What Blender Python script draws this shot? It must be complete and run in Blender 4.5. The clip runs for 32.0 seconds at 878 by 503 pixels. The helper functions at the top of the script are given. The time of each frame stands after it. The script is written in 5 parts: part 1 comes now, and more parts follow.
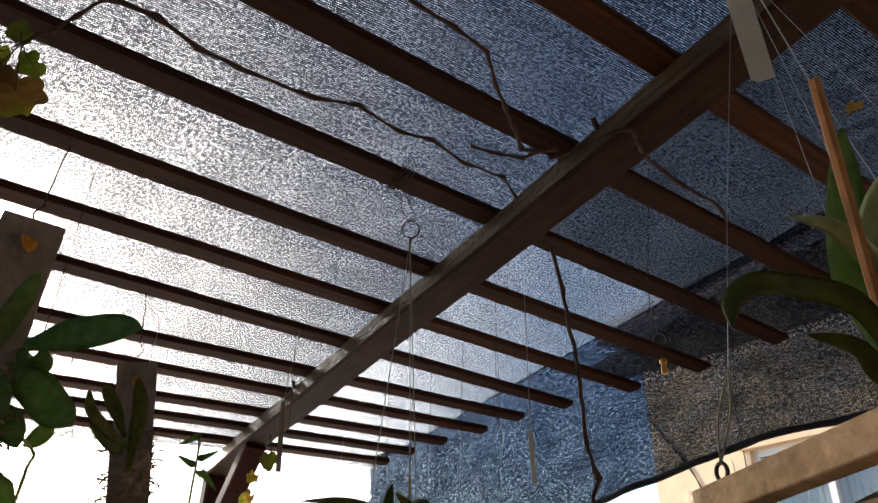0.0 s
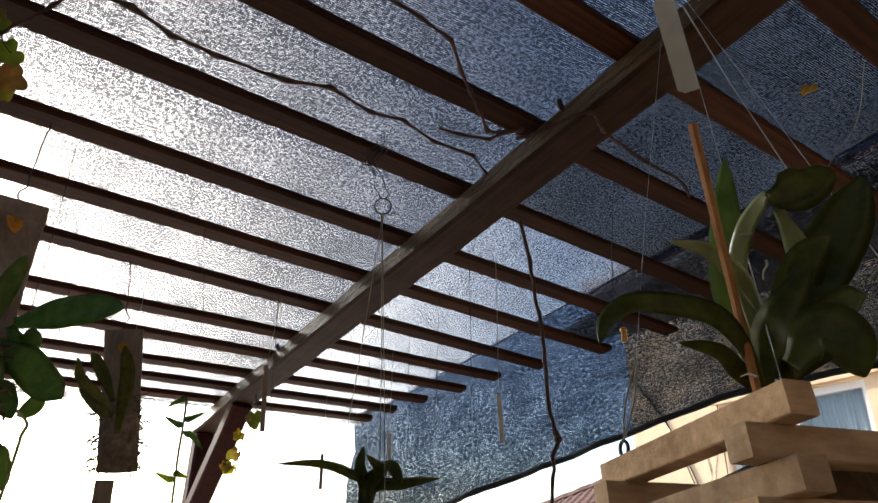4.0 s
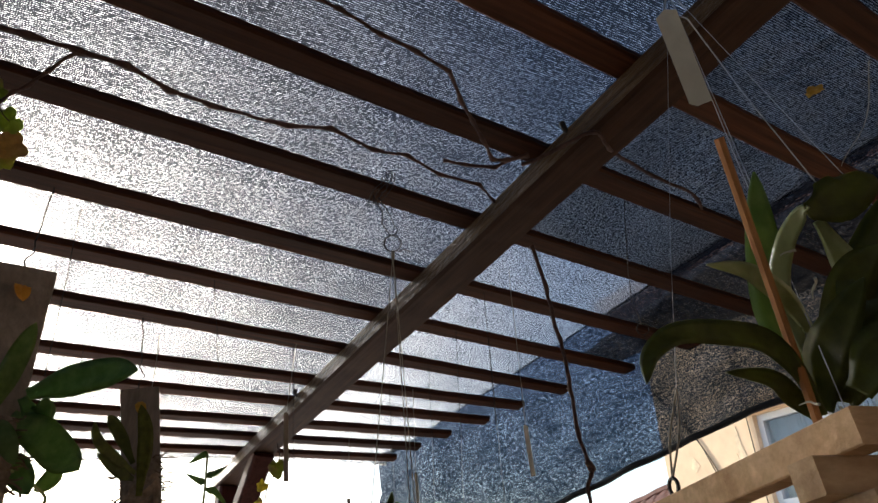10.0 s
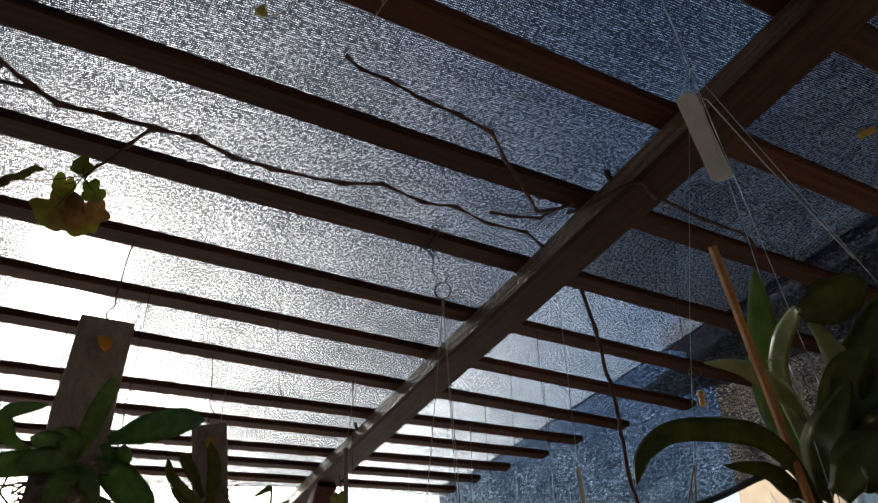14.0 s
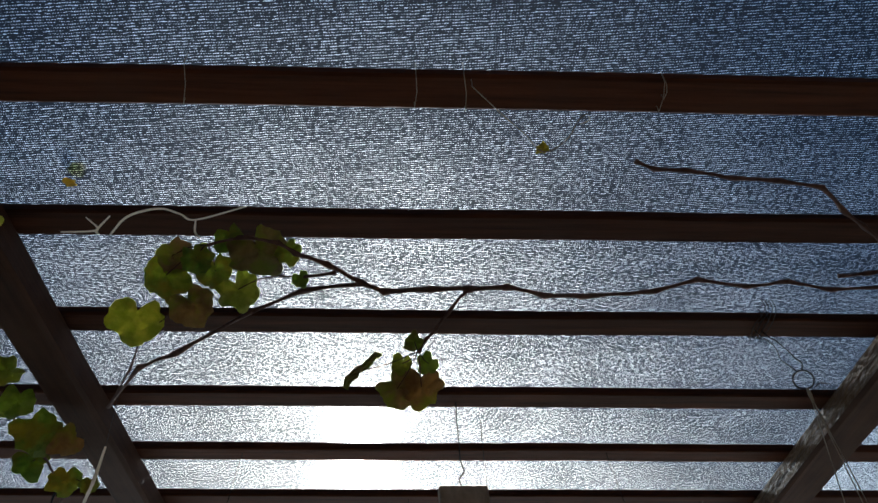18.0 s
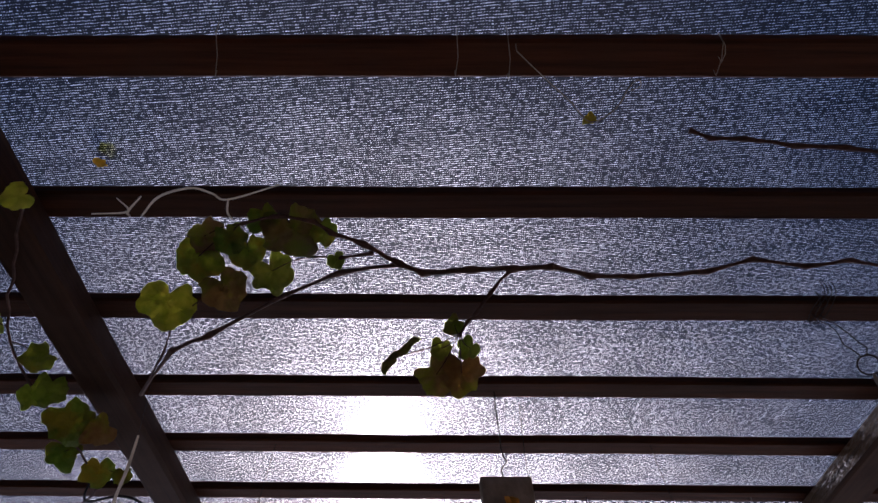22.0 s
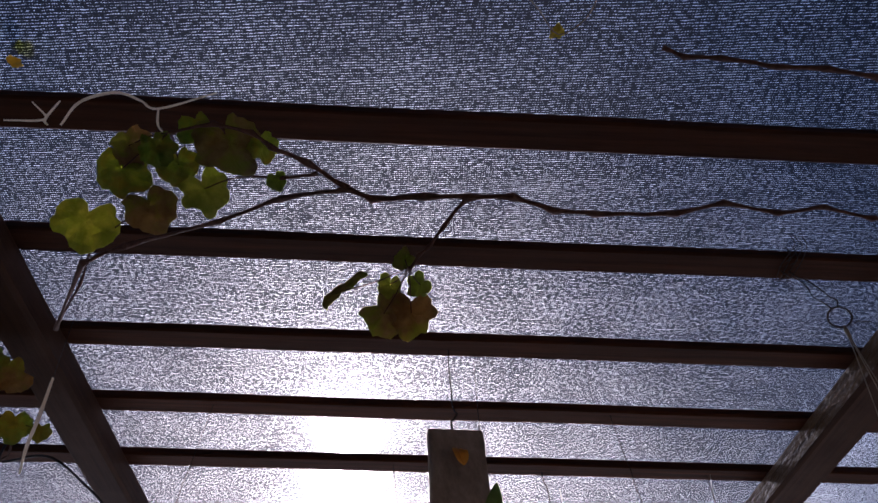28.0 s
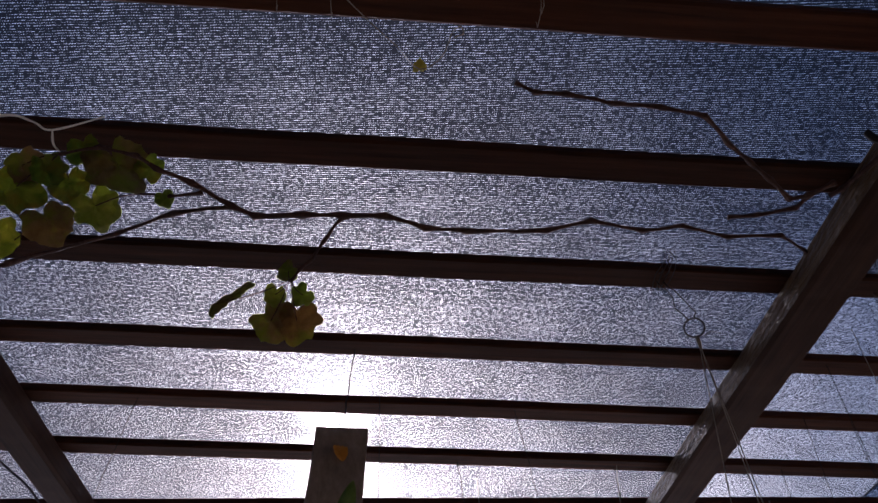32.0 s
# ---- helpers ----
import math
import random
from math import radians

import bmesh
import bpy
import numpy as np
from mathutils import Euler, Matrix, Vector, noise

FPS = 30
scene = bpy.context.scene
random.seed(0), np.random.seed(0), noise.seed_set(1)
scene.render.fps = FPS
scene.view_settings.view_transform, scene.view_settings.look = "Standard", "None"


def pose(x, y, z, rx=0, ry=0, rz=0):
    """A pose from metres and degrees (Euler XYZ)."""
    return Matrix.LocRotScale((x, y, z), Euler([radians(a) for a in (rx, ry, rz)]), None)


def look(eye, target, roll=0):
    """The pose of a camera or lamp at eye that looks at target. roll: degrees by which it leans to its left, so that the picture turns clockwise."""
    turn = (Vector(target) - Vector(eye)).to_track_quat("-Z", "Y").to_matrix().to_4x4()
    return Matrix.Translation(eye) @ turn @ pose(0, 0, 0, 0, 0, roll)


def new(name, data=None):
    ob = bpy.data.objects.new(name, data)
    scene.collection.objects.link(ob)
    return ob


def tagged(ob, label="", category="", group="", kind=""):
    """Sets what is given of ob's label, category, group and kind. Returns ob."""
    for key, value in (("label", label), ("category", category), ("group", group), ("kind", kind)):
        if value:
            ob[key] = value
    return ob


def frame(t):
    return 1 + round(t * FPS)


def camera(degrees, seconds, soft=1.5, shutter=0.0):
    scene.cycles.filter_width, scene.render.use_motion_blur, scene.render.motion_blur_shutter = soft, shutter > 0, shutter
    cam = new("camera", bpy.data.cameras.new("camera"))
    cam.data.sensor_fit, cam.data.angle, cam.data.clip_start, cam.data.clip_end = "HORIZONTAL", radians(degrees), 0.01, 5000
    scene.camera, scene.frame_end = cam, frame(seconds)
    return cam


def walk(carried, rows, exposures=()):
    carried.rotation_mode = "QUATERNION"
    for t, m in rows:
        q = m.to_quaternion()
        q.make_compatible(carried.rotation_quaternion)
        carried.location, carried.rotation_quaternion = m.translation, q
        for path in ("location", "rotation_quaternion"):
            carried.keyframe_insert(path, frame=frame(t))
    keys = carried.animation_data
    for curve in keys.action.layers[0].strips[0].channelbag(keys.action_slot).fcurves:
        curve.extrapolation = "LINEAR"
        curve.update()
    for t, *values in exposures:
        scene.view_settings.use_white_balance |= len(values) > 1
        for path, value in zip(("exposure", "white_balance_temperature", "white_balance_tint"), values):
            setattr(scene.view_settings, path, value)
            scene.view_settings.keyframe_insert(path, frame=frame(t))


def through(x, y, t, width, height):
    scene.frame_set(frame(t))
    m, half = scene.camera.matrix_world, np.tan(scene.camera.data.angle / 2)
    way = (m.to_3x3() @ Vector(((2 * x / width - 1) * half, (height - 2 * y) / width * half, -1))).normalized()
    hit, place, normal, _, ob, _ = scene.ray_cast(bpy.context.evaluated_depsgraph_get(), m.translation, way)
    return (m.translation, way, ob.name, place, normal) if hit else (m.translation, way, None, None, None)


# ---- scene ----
cam = camera(66.7, 32.0)
S, EYE = 2.2, 1.5
PATH = [
    (0, (0.0009, -0.0006, 1.4987), (0.9607, 1.4821, 2.4367), 1.345),
    (0.5, (0.0094, -0.0096, 1.4920), (0.9830, 1.5005, 2.3702), 1.273),
    (1, (0.0057, -0.0433, 1.4889), (0.9580, 1.4962, 2.3390), 2.339),
    (1.5, (-0.0114, -0.0351, 1.4904), (0.9606, 1.4871, 2.3493), 2.515),
    (2, (-0.0218, -0.0094, 1.4964), (1.0282, 1.4462, 2.3787), 0.229),
    (2.5, (-0.0306, -0.0050, 1.4961), (1.0006, 1.4750, 2.3597), 0.362),
    (3, (-0.0212, -0.0479, 1.4966), (0.9969, 1.4524, 2.3405), 0.289),
    (3.5, (-0.0049, -0.1118, 1.5018), (1.0141, 1.4054, 2.3138), 1.079),
    (5.5, (-0.0451, -0.0602, 1.5282), (0.9702, 1.4280, 2.3968), -0.062),
    (6, (-0.0415, -0.1105, 1.5308), (0.8790, 1.4452, 2.3864), 0.158),
    (6.5, (-0.0307, -0.1674, 1.5277), (0.8347, 1.4331, 2.3578), -0.433),
    (7, (-0.0211, -0.1706, 1.5301), (0.8733, 1.4038, 2.3791), -1.207),
    (7.5, (-0.0284, -0.1145, 1.5309), (0.9494, 1.3861, 2.4208), -2.375),
    (8, (-0.0213, -0.0612, 1.5290), (0.9844, 1.4139, 2.4301), -2.795),
    (8.5, (-0.0059, -0.0762, 1.5310), (0.9923, 1.3970, 2.4436), -3.119),
    (9, (0.0050, -0.1088, 1.5283), (0.9673, 1.4108, 2.4025), -2.644),
    (9.5, (-0.0020, -0.1087, 1.5286), (0.9369, 1.4287, 2.3973), -2.349),
    (10, (-0.0062, -0.0794, 1.5322), (0.9724, 1.4155, 2.4307), -3.264),
    (10.5, (-0.0070, -0.0713, 1.5320), (0.9994, 1.4025, 2.4345), -3.215),
    (11, (-0.0097, -0.0949, 1.5363), (0.9251, 1.4462, 2.4028), -1.527),
    (11.5, (0.0126, -0.1247, 1.5349), (0.9433, 1.4433, 2.3562), -0.734),
    (12, (0.0075, -0.0903, 1.5318), (0.9910, 1.4564, 2.3319), 0.830),
    (12.5, (0.0193, -0.0457, 1.5293), (1.0723, 1.4472, 2.3429), -0.305),
    (13, (0.0120, -0.0678, 1.5343), (0.9879, 1.4708, 2.3588), 0.193),
    (13.5, (-0.0132, -0.1289, 1.5420), (0.8137, 1.4829, 2.3895), 1.216),
    (14, (-0.0147, -0.1733, 1.5616), (0.7845, 1.3876, 2.5231), -1.099),
    (14.5, (-0.0342, -0.1684, 1.5979), (0.5810, 1.3342, 2.7656), -3.086),
    (16.5, (-0.1086, -0.1012, 1.6290), (0.1705, 1.3881, 2.9344), -6.071),
    (17, (-0.1379, -0.0741, 1.6269), (0.0677, 1.4242, 2.9355), -5.769),
    (17.5, (-0.1554, -0.0690, 1.6226), (-0.0144, 1.4503, 2.9155), -4.549),
    (18, (-0.1706, -0.0869, 1.6229), (-0.0700, 1.4554, 2.8922), -3.661),
    (18.5, (-0.1640, -0.1027, 1.6227), (-0.0697, 1.4497, 2.8801), -3.214),
    (19, (-0.1638, -0.1064, 1.6260), (-0.0570, 1.4320, 2.8995), -3.355),
    (19.5, (-0.1539, -0.0954, 1.6266), (-0.0522, 1.4531, 2.8882), -3.308),
    (20, (-0.1516, -0.0872, 1.6302), (-0.0886, 1.4560, 2.9009), -2.045),
    (20.5, (-0.1749, -0.0736, 1.6334), (-0.1638, 1.4659, 2.9100), -1.120),
    (21, (-0.2018, -0.0276, 1.6311), (-0.2336, 1.4930, 2.9299), -1.673),
    (21.5, (-0.2126, -0.0087, 1.6326), (-0.2375, 1.4929, 2.9534), -2.196),
    (22, (-0.2007, -0.0129, 1.6300), (-0.1743, 1.5295, 2.9028), -2.383),
    (22.5, (-0.1551, -0.0326, 1.6222), (-0.1014, 1.5612, 2.8291), -1.174),
    (23, (-0.1231, -0.0253, 1.6175), (-0.0377, 1.5726, 2.8172), -0.499),
    (23.5, (-0.1214, 0.0120, 1.6289), (0.0044, 1.5655, 2.8822), -1.572),
    (24, (-0.1148, 0.0067, 1.6319), (0.2097, 1.5063, 2.9147), -3.221),
    (24.5, (-0.0939, 0.0064, 1.6193), (0.3084, 1.5470, 2.8295), -1.075),
    (26.5, (-0.0123, 0.1217, 1.5897), (0.3079, 1.6803, 2.8013), -2.246),
    (27, (-0.0460, 0.1178, 1.5863), (0.2726, 1.6204, 2.8671), -3.481),
    (27.5, (-0.1254, 0.1297, 1.5893), (0.1335, 1.6345, 2.8809), -4.558),
    (28, (-0.1685, 0.1625, 1.5844), (-0.0456, 1.6926, 2.8663), -2.666),
    (28.5, (-0.1140, 0.1450, 1.5905), (-0.1018, 1.6855, 2.8659), -0.647),
    (29, (-0.0268, 0.1071, 1.5819), (0.0021, 1.6844, 2.8113), -0.942),
    (29.5, (0.0094, 0.1036, 1.5695), (0.0612, 1.7073, 2.7634), -2.424),
    (30, (-0.0027, 0.1164, 1.5731), (0.0978, 1.6819, 2.8137), -2.870),
    (30.5, (-0.0090, 0.1206, 1.5791), (0.1305, 1.6463, 2.8646), -3.075),
    (31, (0.0054, 0.0921, 1.5717), (0.1251, 1.6317, 2.8425), -3.153),
    (31.5, (0.0328, 0.0555, 1.5570), (0.1231, 1.6501, 2.7608), -2.296),
    (32, (0.0443, 0.0317, 1.5642), (0.1999, 1.5951, 2.8017), -2.698),
]
EXPOSURES = ((0, 1.35, 5800, 9), (5, 1.5, 5800, 9), (8, 1.27, 5800, 9), (13.2, 1.34, 5800, 8), (14.2, 1.0, 5500, 5), (16.5, 1.04, 5200, 2), (19.2, 0.95, 5200, 3), (20, 0.76, 5300, 17), (21, 0.5, 5300, 28), (22.3, 0.6, 5300, 29), (26, 0.7, 5300, 28), (28.8, 0.7, 5300, 28), (30, 0.43, 5300, 28), (32, 0.52, 5300, 28))
walk(cam, [(t, look(eye, target, roll)) for t, eye, target, roll in PATH], EXPOSURES)

# ---- world, sun, exposure ----
SUN_AZ, SUN_EL = radians(94.5), radians(23.0)
world = bpy.data.worlds.new("sky")
scene.world = world
world.use_nodes = True
sky = world.node_tree.nodes.new("ShaderNodeTexSky")
sky.sky_type, sky.sun_disc, sky.sun_elevation, sky.sun_rotation = "NISHITA", False, SUN_EL, radians(90) - SUN_AZ
sky.air_density, sky.dust_density = 1.0, 1.6
world.node_tree.links.new(sky.outputs[0], world.node_tree.nodes["Background"].inputs[0])
world.node_tree.nodes["Background"].inputs[1].default_value = 0.11
lamp = bpy.data.lights.new("sun", "SUN")
lamp.energy, lamp.angle, lamp.color = 4.5, radians(0.5), (1.0, 0.88, 0.72)
sun = new("sun", lamp)
sun.matrix_world = look(Vector((math.cos(SUN_AZ) * math.cos(SUN_EL), math.sin(SUN_AZ) * math.cos(SUN_EL), math.sin(SUN_EL))) * 50, (0, 0, 0))
scene.view_settings.exposure = 0.0


# ---- materials ----
class Nodes:
    """A material and short ways to wire its nodes."""

    def __init__(self, name, rough=0.7, metal=0.0):
        self.mat = bpy.data.materials.new(name)
        self.mat.use_nodes = True
        self.tree = self.mat.node_tree
        self.bsdf = self.tree.nodes["Principled BSDF"]
        self.out = self.tree.nodes["Material Output"]
        self.bsdf.inputs["Roughness"].default_value, self.bsdf.inputs["Metallic"].default_value = rough, metal

    def add(self, kind, **values):
        n = self.tree.nodes.new("ShaderNode" + kind)
        for k, v in values.items():
            n.inputs[k.replace("_", " ")].default_value = v
        return n

    def link(self, a, b):
        self.tree.links.new(a, b)
        return b

    def coords(self, scale=(1, 1, 1), uv=False):
        c = self.tree.nodes.new("ShaderNodeTexCoord")
        m = self.add("Mapping", Scale=scale)
        self.link(c.outputs["UV" if uv else "Object"], m.inputs[0])
        return m.outputs[0]

    def noise(self, at, scale, detail=4.0, rough=0.55):
        n = self.add("TexNoise", Scale=scale, Detail=detail, Roughness=rough)
        self.link(at, n.inputs["Vector"])
        return n.outputs["Fac"]

    def ramp(self, fac, *stops):
        r = self.tree.nodes.new("ShaderNodeValToRGB")
        while len(r.color_ramp.elements) < len(stops):
            r.color_ramp.elements.new(0.5)
        for e, (p, c) in zip(r.color_ramp.elements, stops):
            e.position, e.color = p, (*c, 1) if len(c) == 3 else c
        self.link(fac, r.inputs[0])
        return r.outputs[0]

    def math(self, op, a, b=0.5):
        n = self.tree.nodes.new("ShaderNodeMath")
        n.operation = op
        for i, v in enumerate((a, b)):
            if isinstance(v, (int, float)):
                n.inputs[i].default_value = v
            else:
                self.link(v, n.inputs[i])
        return n.outputs[0]

    def mix(self, fac, a, b, kind="MIX"):
        n = self.tree.nodes.new("ShaderNodeMix")
        n.data_type, n.blend_type = "RGBA", kind
        for i, v in ((0, fac), (6, a), (7, b)):
            if isinstance(v, (int, float)):
                n.inputs[i].default_value = v
            elif isinstance(v, tuple):
                n.inputs[i].default_value = (*v, 1)
            else:
                self.link(v, n.inputs[i])
        return n.outputs[2]

    def bump(self, height, strength, distance):
        n = self.add("Bump", Strength=strength, Distance=distance)
        self.link(height, n.inputs["Height"])
        self.link(n.outputs[0], self.bsdf.inputs["Normal"])

    def random(self):
        return self.tree.nodes.new("ShaderNodeObjectInfo").outputs["Random"]

    def paint(self, colour):
        self.link(colour, self.bsdf.inputs["Base Color"])
        return self.mat


def wood(name, dark, light, stain, along=0, rough=0.65, sawn=0.0, gloss=0.15):
    """Timber with grain along one axis of the object, weather stains and a tint of its own for each piece."""
    n = Nodes(name, rough)
    n.bsdf.inputs["Specular IOR Level"].default_value = gloss
    s = [60.0, 60.0, 60.0]
    s[along] = 2.5
    grain = n.noise(n.coords(tuple(s)), 1.0, 6, 0.65)
    blot = n.noise(n.coords(), 6.0, 4)
    c = n.ramp(grain, (0.3, dark), (0.7, light))
    c = n.mix(n.math("MULTIPLY", n.ramp(blot, (0.45, (0, 0, 0)), (0.7, (1, 1, 1))), 0.55), c, stain)
    tint = n.ramp(n.random(), (0.0, (0.7, 0.7, 0.72)), (1.0, (1.15, 1.08, 1.0)))
    c = n.mix(1.0, c, tint, "MULTIPLY")
    if sawn:
        t = [90.0, 90.0, 90.0]
        t[along] = 35.0
        grain = n.math("ADD", n.math("MULTIPLY", grain, 0.5), n.noise(n.coords(tuple(t)), 1.0, 3, 0.5))
    n.bump(grain, 0.35 + sawn, 0.003)
    return n.paint(c)


WOOD = wood("stained_timber", (0.026, 0.01, 0.005), (0.105, 0.038, 0.015), (0.06, 0.03, 0.018))
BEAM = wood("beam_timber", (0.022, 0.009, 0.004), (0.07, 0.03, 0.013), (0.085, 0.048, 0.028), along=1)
BEAM_SUNLIT = wood("sunlit_beam_side", (0.04, 0.022, 0.01), (0.22, 0.14, 0.07), (0.045, 0.025, 0.012), along=1, rough=0.5, sawn=3.0, gloss=0.18)
POST = wood("post_timber", (0.035, 0.009, 0.007), (0.085, 0.024, 0.019), (0.055, 0.022, 0.018), along=2)
PALE = wood("pale_timber", (0.4, 0.26, 0.14), (0.7, 0.52, 0.32), (0.46, 0.32, 0.19), along=0, rough=0.6, sawn=0.4)
OLD = wood("weathered_board", (0.19, 0.16, 0.13), (0.35, 0.3, 0.245), (0.15, 0.125, 0.095), along=2)
STAKE = wood("bamboo_stake", (0.38, 0.17, 0.06), (0.6, 0.3, 0.11), (0.45, 0.2, 0.08), along=2, rough=0.5)


def plain(name, base, rough=0.6, metal=0.0, vary=0.25, scale=25.0, bump=0.0):
    """A surface of one colour, uneven by fine and coarse noise."""
    n = Nodes(name, rough, metal)
    n.bsdf.inputs["Specular IOR Level"].default_value = 0.3
    f = n.noise(n.coords(), scale, 5)
    g = n.noise(n.coords(), scale / 6, 3)
    h = n.math("MULTIPLY", f, g)
    lo, hi = tuple(v * (1 - vary) for v in base), tuple(min(1, v * (1 + vary)) for v in base)
    c = n.ramp(h, (0.1, lo), (0.42, hi))
    if bump:
        n.bump(f, 0.5, bump)
    return n.paint(c)


BARK = plain("vine_bark", (0.075, 0.04, 0.03), 0.8, vary=0.5, scale=120, bump=0.002)
SLAB = plain("rough_bark", (0.22, 0.17, 0.125), 0.95, vary=0.6, scale=60, bump=0.008)
WIRE = plain("rusty_wire", (0.035, 0.026, 0.02), 0.7, 0.2, scale=200)
STEEL = plain("galvanised_wire", (0.45, 0.45, 0.47), 0.35, 0.9, scale=200)
CORD = plain("grey_cord", (0.3, 0.26, 0.2), 0.8, scale=300)
LINE = plain("nylon_line", (0.3, 0.31, 0.33), 0.3, scale=100)
RAFFIA = plain("raffia_tape", (0.86, 0.83, 0.74), 0.4, vary=0.1, scale=80)
TAG = plain("faded_tag", (0.62, 0.6, 0.52), 0.55, vary=0.15, scale=40)
ROOT = plain("orchid_root", (0.36, 0.35, 0.27), 0.6, scale=90)
MOSS = plain("dry_moss", (0.17, 0.125, 0.08), 0.95, vary=0.6, scale=80, bump=0.01)
AMBER = plain("amber_plastic", (0.65, 0.33, 0.05), 0.3, scale=30)
BLACK = plain("black_cable", (0.02, 0.02, 0.022), 0.5, scale=60)
HEM = plain("black_hem", (0.018, 0.018, 0.02), 0.8, scale=200)
WALL = plain("ochre_plaster", (0.78, 0.57, 0.36), 0.9, vary=0.1, scale=6, bump=0.006)
BARE = plain("bare_plaster", (0.8, 0.62, 0.4), 0.95, vary=0.25, scale=14, bump=0.01)
WHITE = plain("white_window", (0.78, 0.78, 0.77), 0.35, vary=0.05, scale=8)
CLAY = plain("clay_tile", (0.11, 0.05, 0.036), 0.85, vary=0.4, scale=9, bump=0.004)
PAVE = plain("concrete_yard_dark", (0.05, 0.042, 0.035), 0.9, vary=0.3, scale=3, bump=0.01)
BOUNCE = plain("bounce_concrete", (0.62, 0.57, 0.5), 0.9, vary=0.2, scale=5, bump=0.006)
DIM = plain("light_block_plaster", (0.17, 0.14, 0.11), 0.95, vary=0.25, scale=8, bump=0.006)
POT = plain("clay_pot", (0.3, 0.14, 0.08), 0.85, scale=20)


def foliage(name, low, high, gloss, through, turning=None):
    """A leaf that light shines through, blotched and different from leaf to leaf."""
    n = Nodes(name, gloss)
    f = n.noise(n.coords(), 55.0, 5)
    c = n.ramp(f, (0.3, low), (0.7, high))
    if turning:
        spot = n.noise(n.coords(), 16.0, 4, 0.6)
        c = n.mix(n.ramp(spot, (0.46, (0, 0, 0)), (0.6, (1, 1, 1))), c, turning)
    c = n.mix(1.0, c, n.ramp(n.random(), (0.0, (0.6, 0.72, 0.6)), (0.5, (1, 1, 1)), (1.0, (1.18, 1.1, 0.88))), "MULTIPLY")
    n.paint(c)
    n.bump(n.noise(n.coords(), 160.0, 3), 0.3, 0.002)
    tl = n.add("BsdfTranslucent")
    n.link(c, tl.inputs[0])
    m = n.add("MixShader", Fac=through)
    n.link(n.bsdf.outputs[0], m.inputs[1])
    n.link(tl.outputs[0], m.inputs[2])
    n.link(m.outputs[0], n.out.inputs[0])
    return n.mat


VINE_GREEN = foliage("vine_leaf_green", (0.23, 0.32, 0.05), (0.44, 0.5, 0.1), 0.4, 0.8, (0.42, 0.35, 0.06))
VINE_YELLOW = foliage("vine_leaf_yellow", (0.42, 0.48, 0.08), (0.62, 0.62, 0.14), 0.45, 0.8, (0.32, 0.38, 0.06))
VINE_BROWN = foliage("vine_leaf_brown", (0.3, 0.2, 0.1), (0.46, 0.34, 0.15), 0.6, 0.75, (0.34, 0.36, 0.07))
AUTUMN = foliage("autumn_vine_leaf", (0.62, 0.44, 0.05), (0.82, 0.66, 0.1), 0.5, 0.7)
DRY_LEAF = foliage("orange_dry_leaf", (0.62, 0.3, 0.03), (0.8, 0.45, 0.06), 0.6, 0.4)
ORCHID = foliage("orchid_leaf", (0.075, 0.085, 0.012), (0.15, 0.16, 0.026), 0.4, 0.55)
# lighter copy of the orchid leaf, for leaves brightened by sun haze
ORCHID_LIT = foliage("lit_orchid_leaf", (0.12, 0.21, 0.07), (0.23, 0.33, 0.12), 0.4, 0.6)
# pale leaf, its colour raised further for light from below
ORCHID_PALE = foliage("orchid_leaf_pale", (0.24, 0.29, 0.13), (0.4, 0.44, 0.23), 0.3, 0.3)


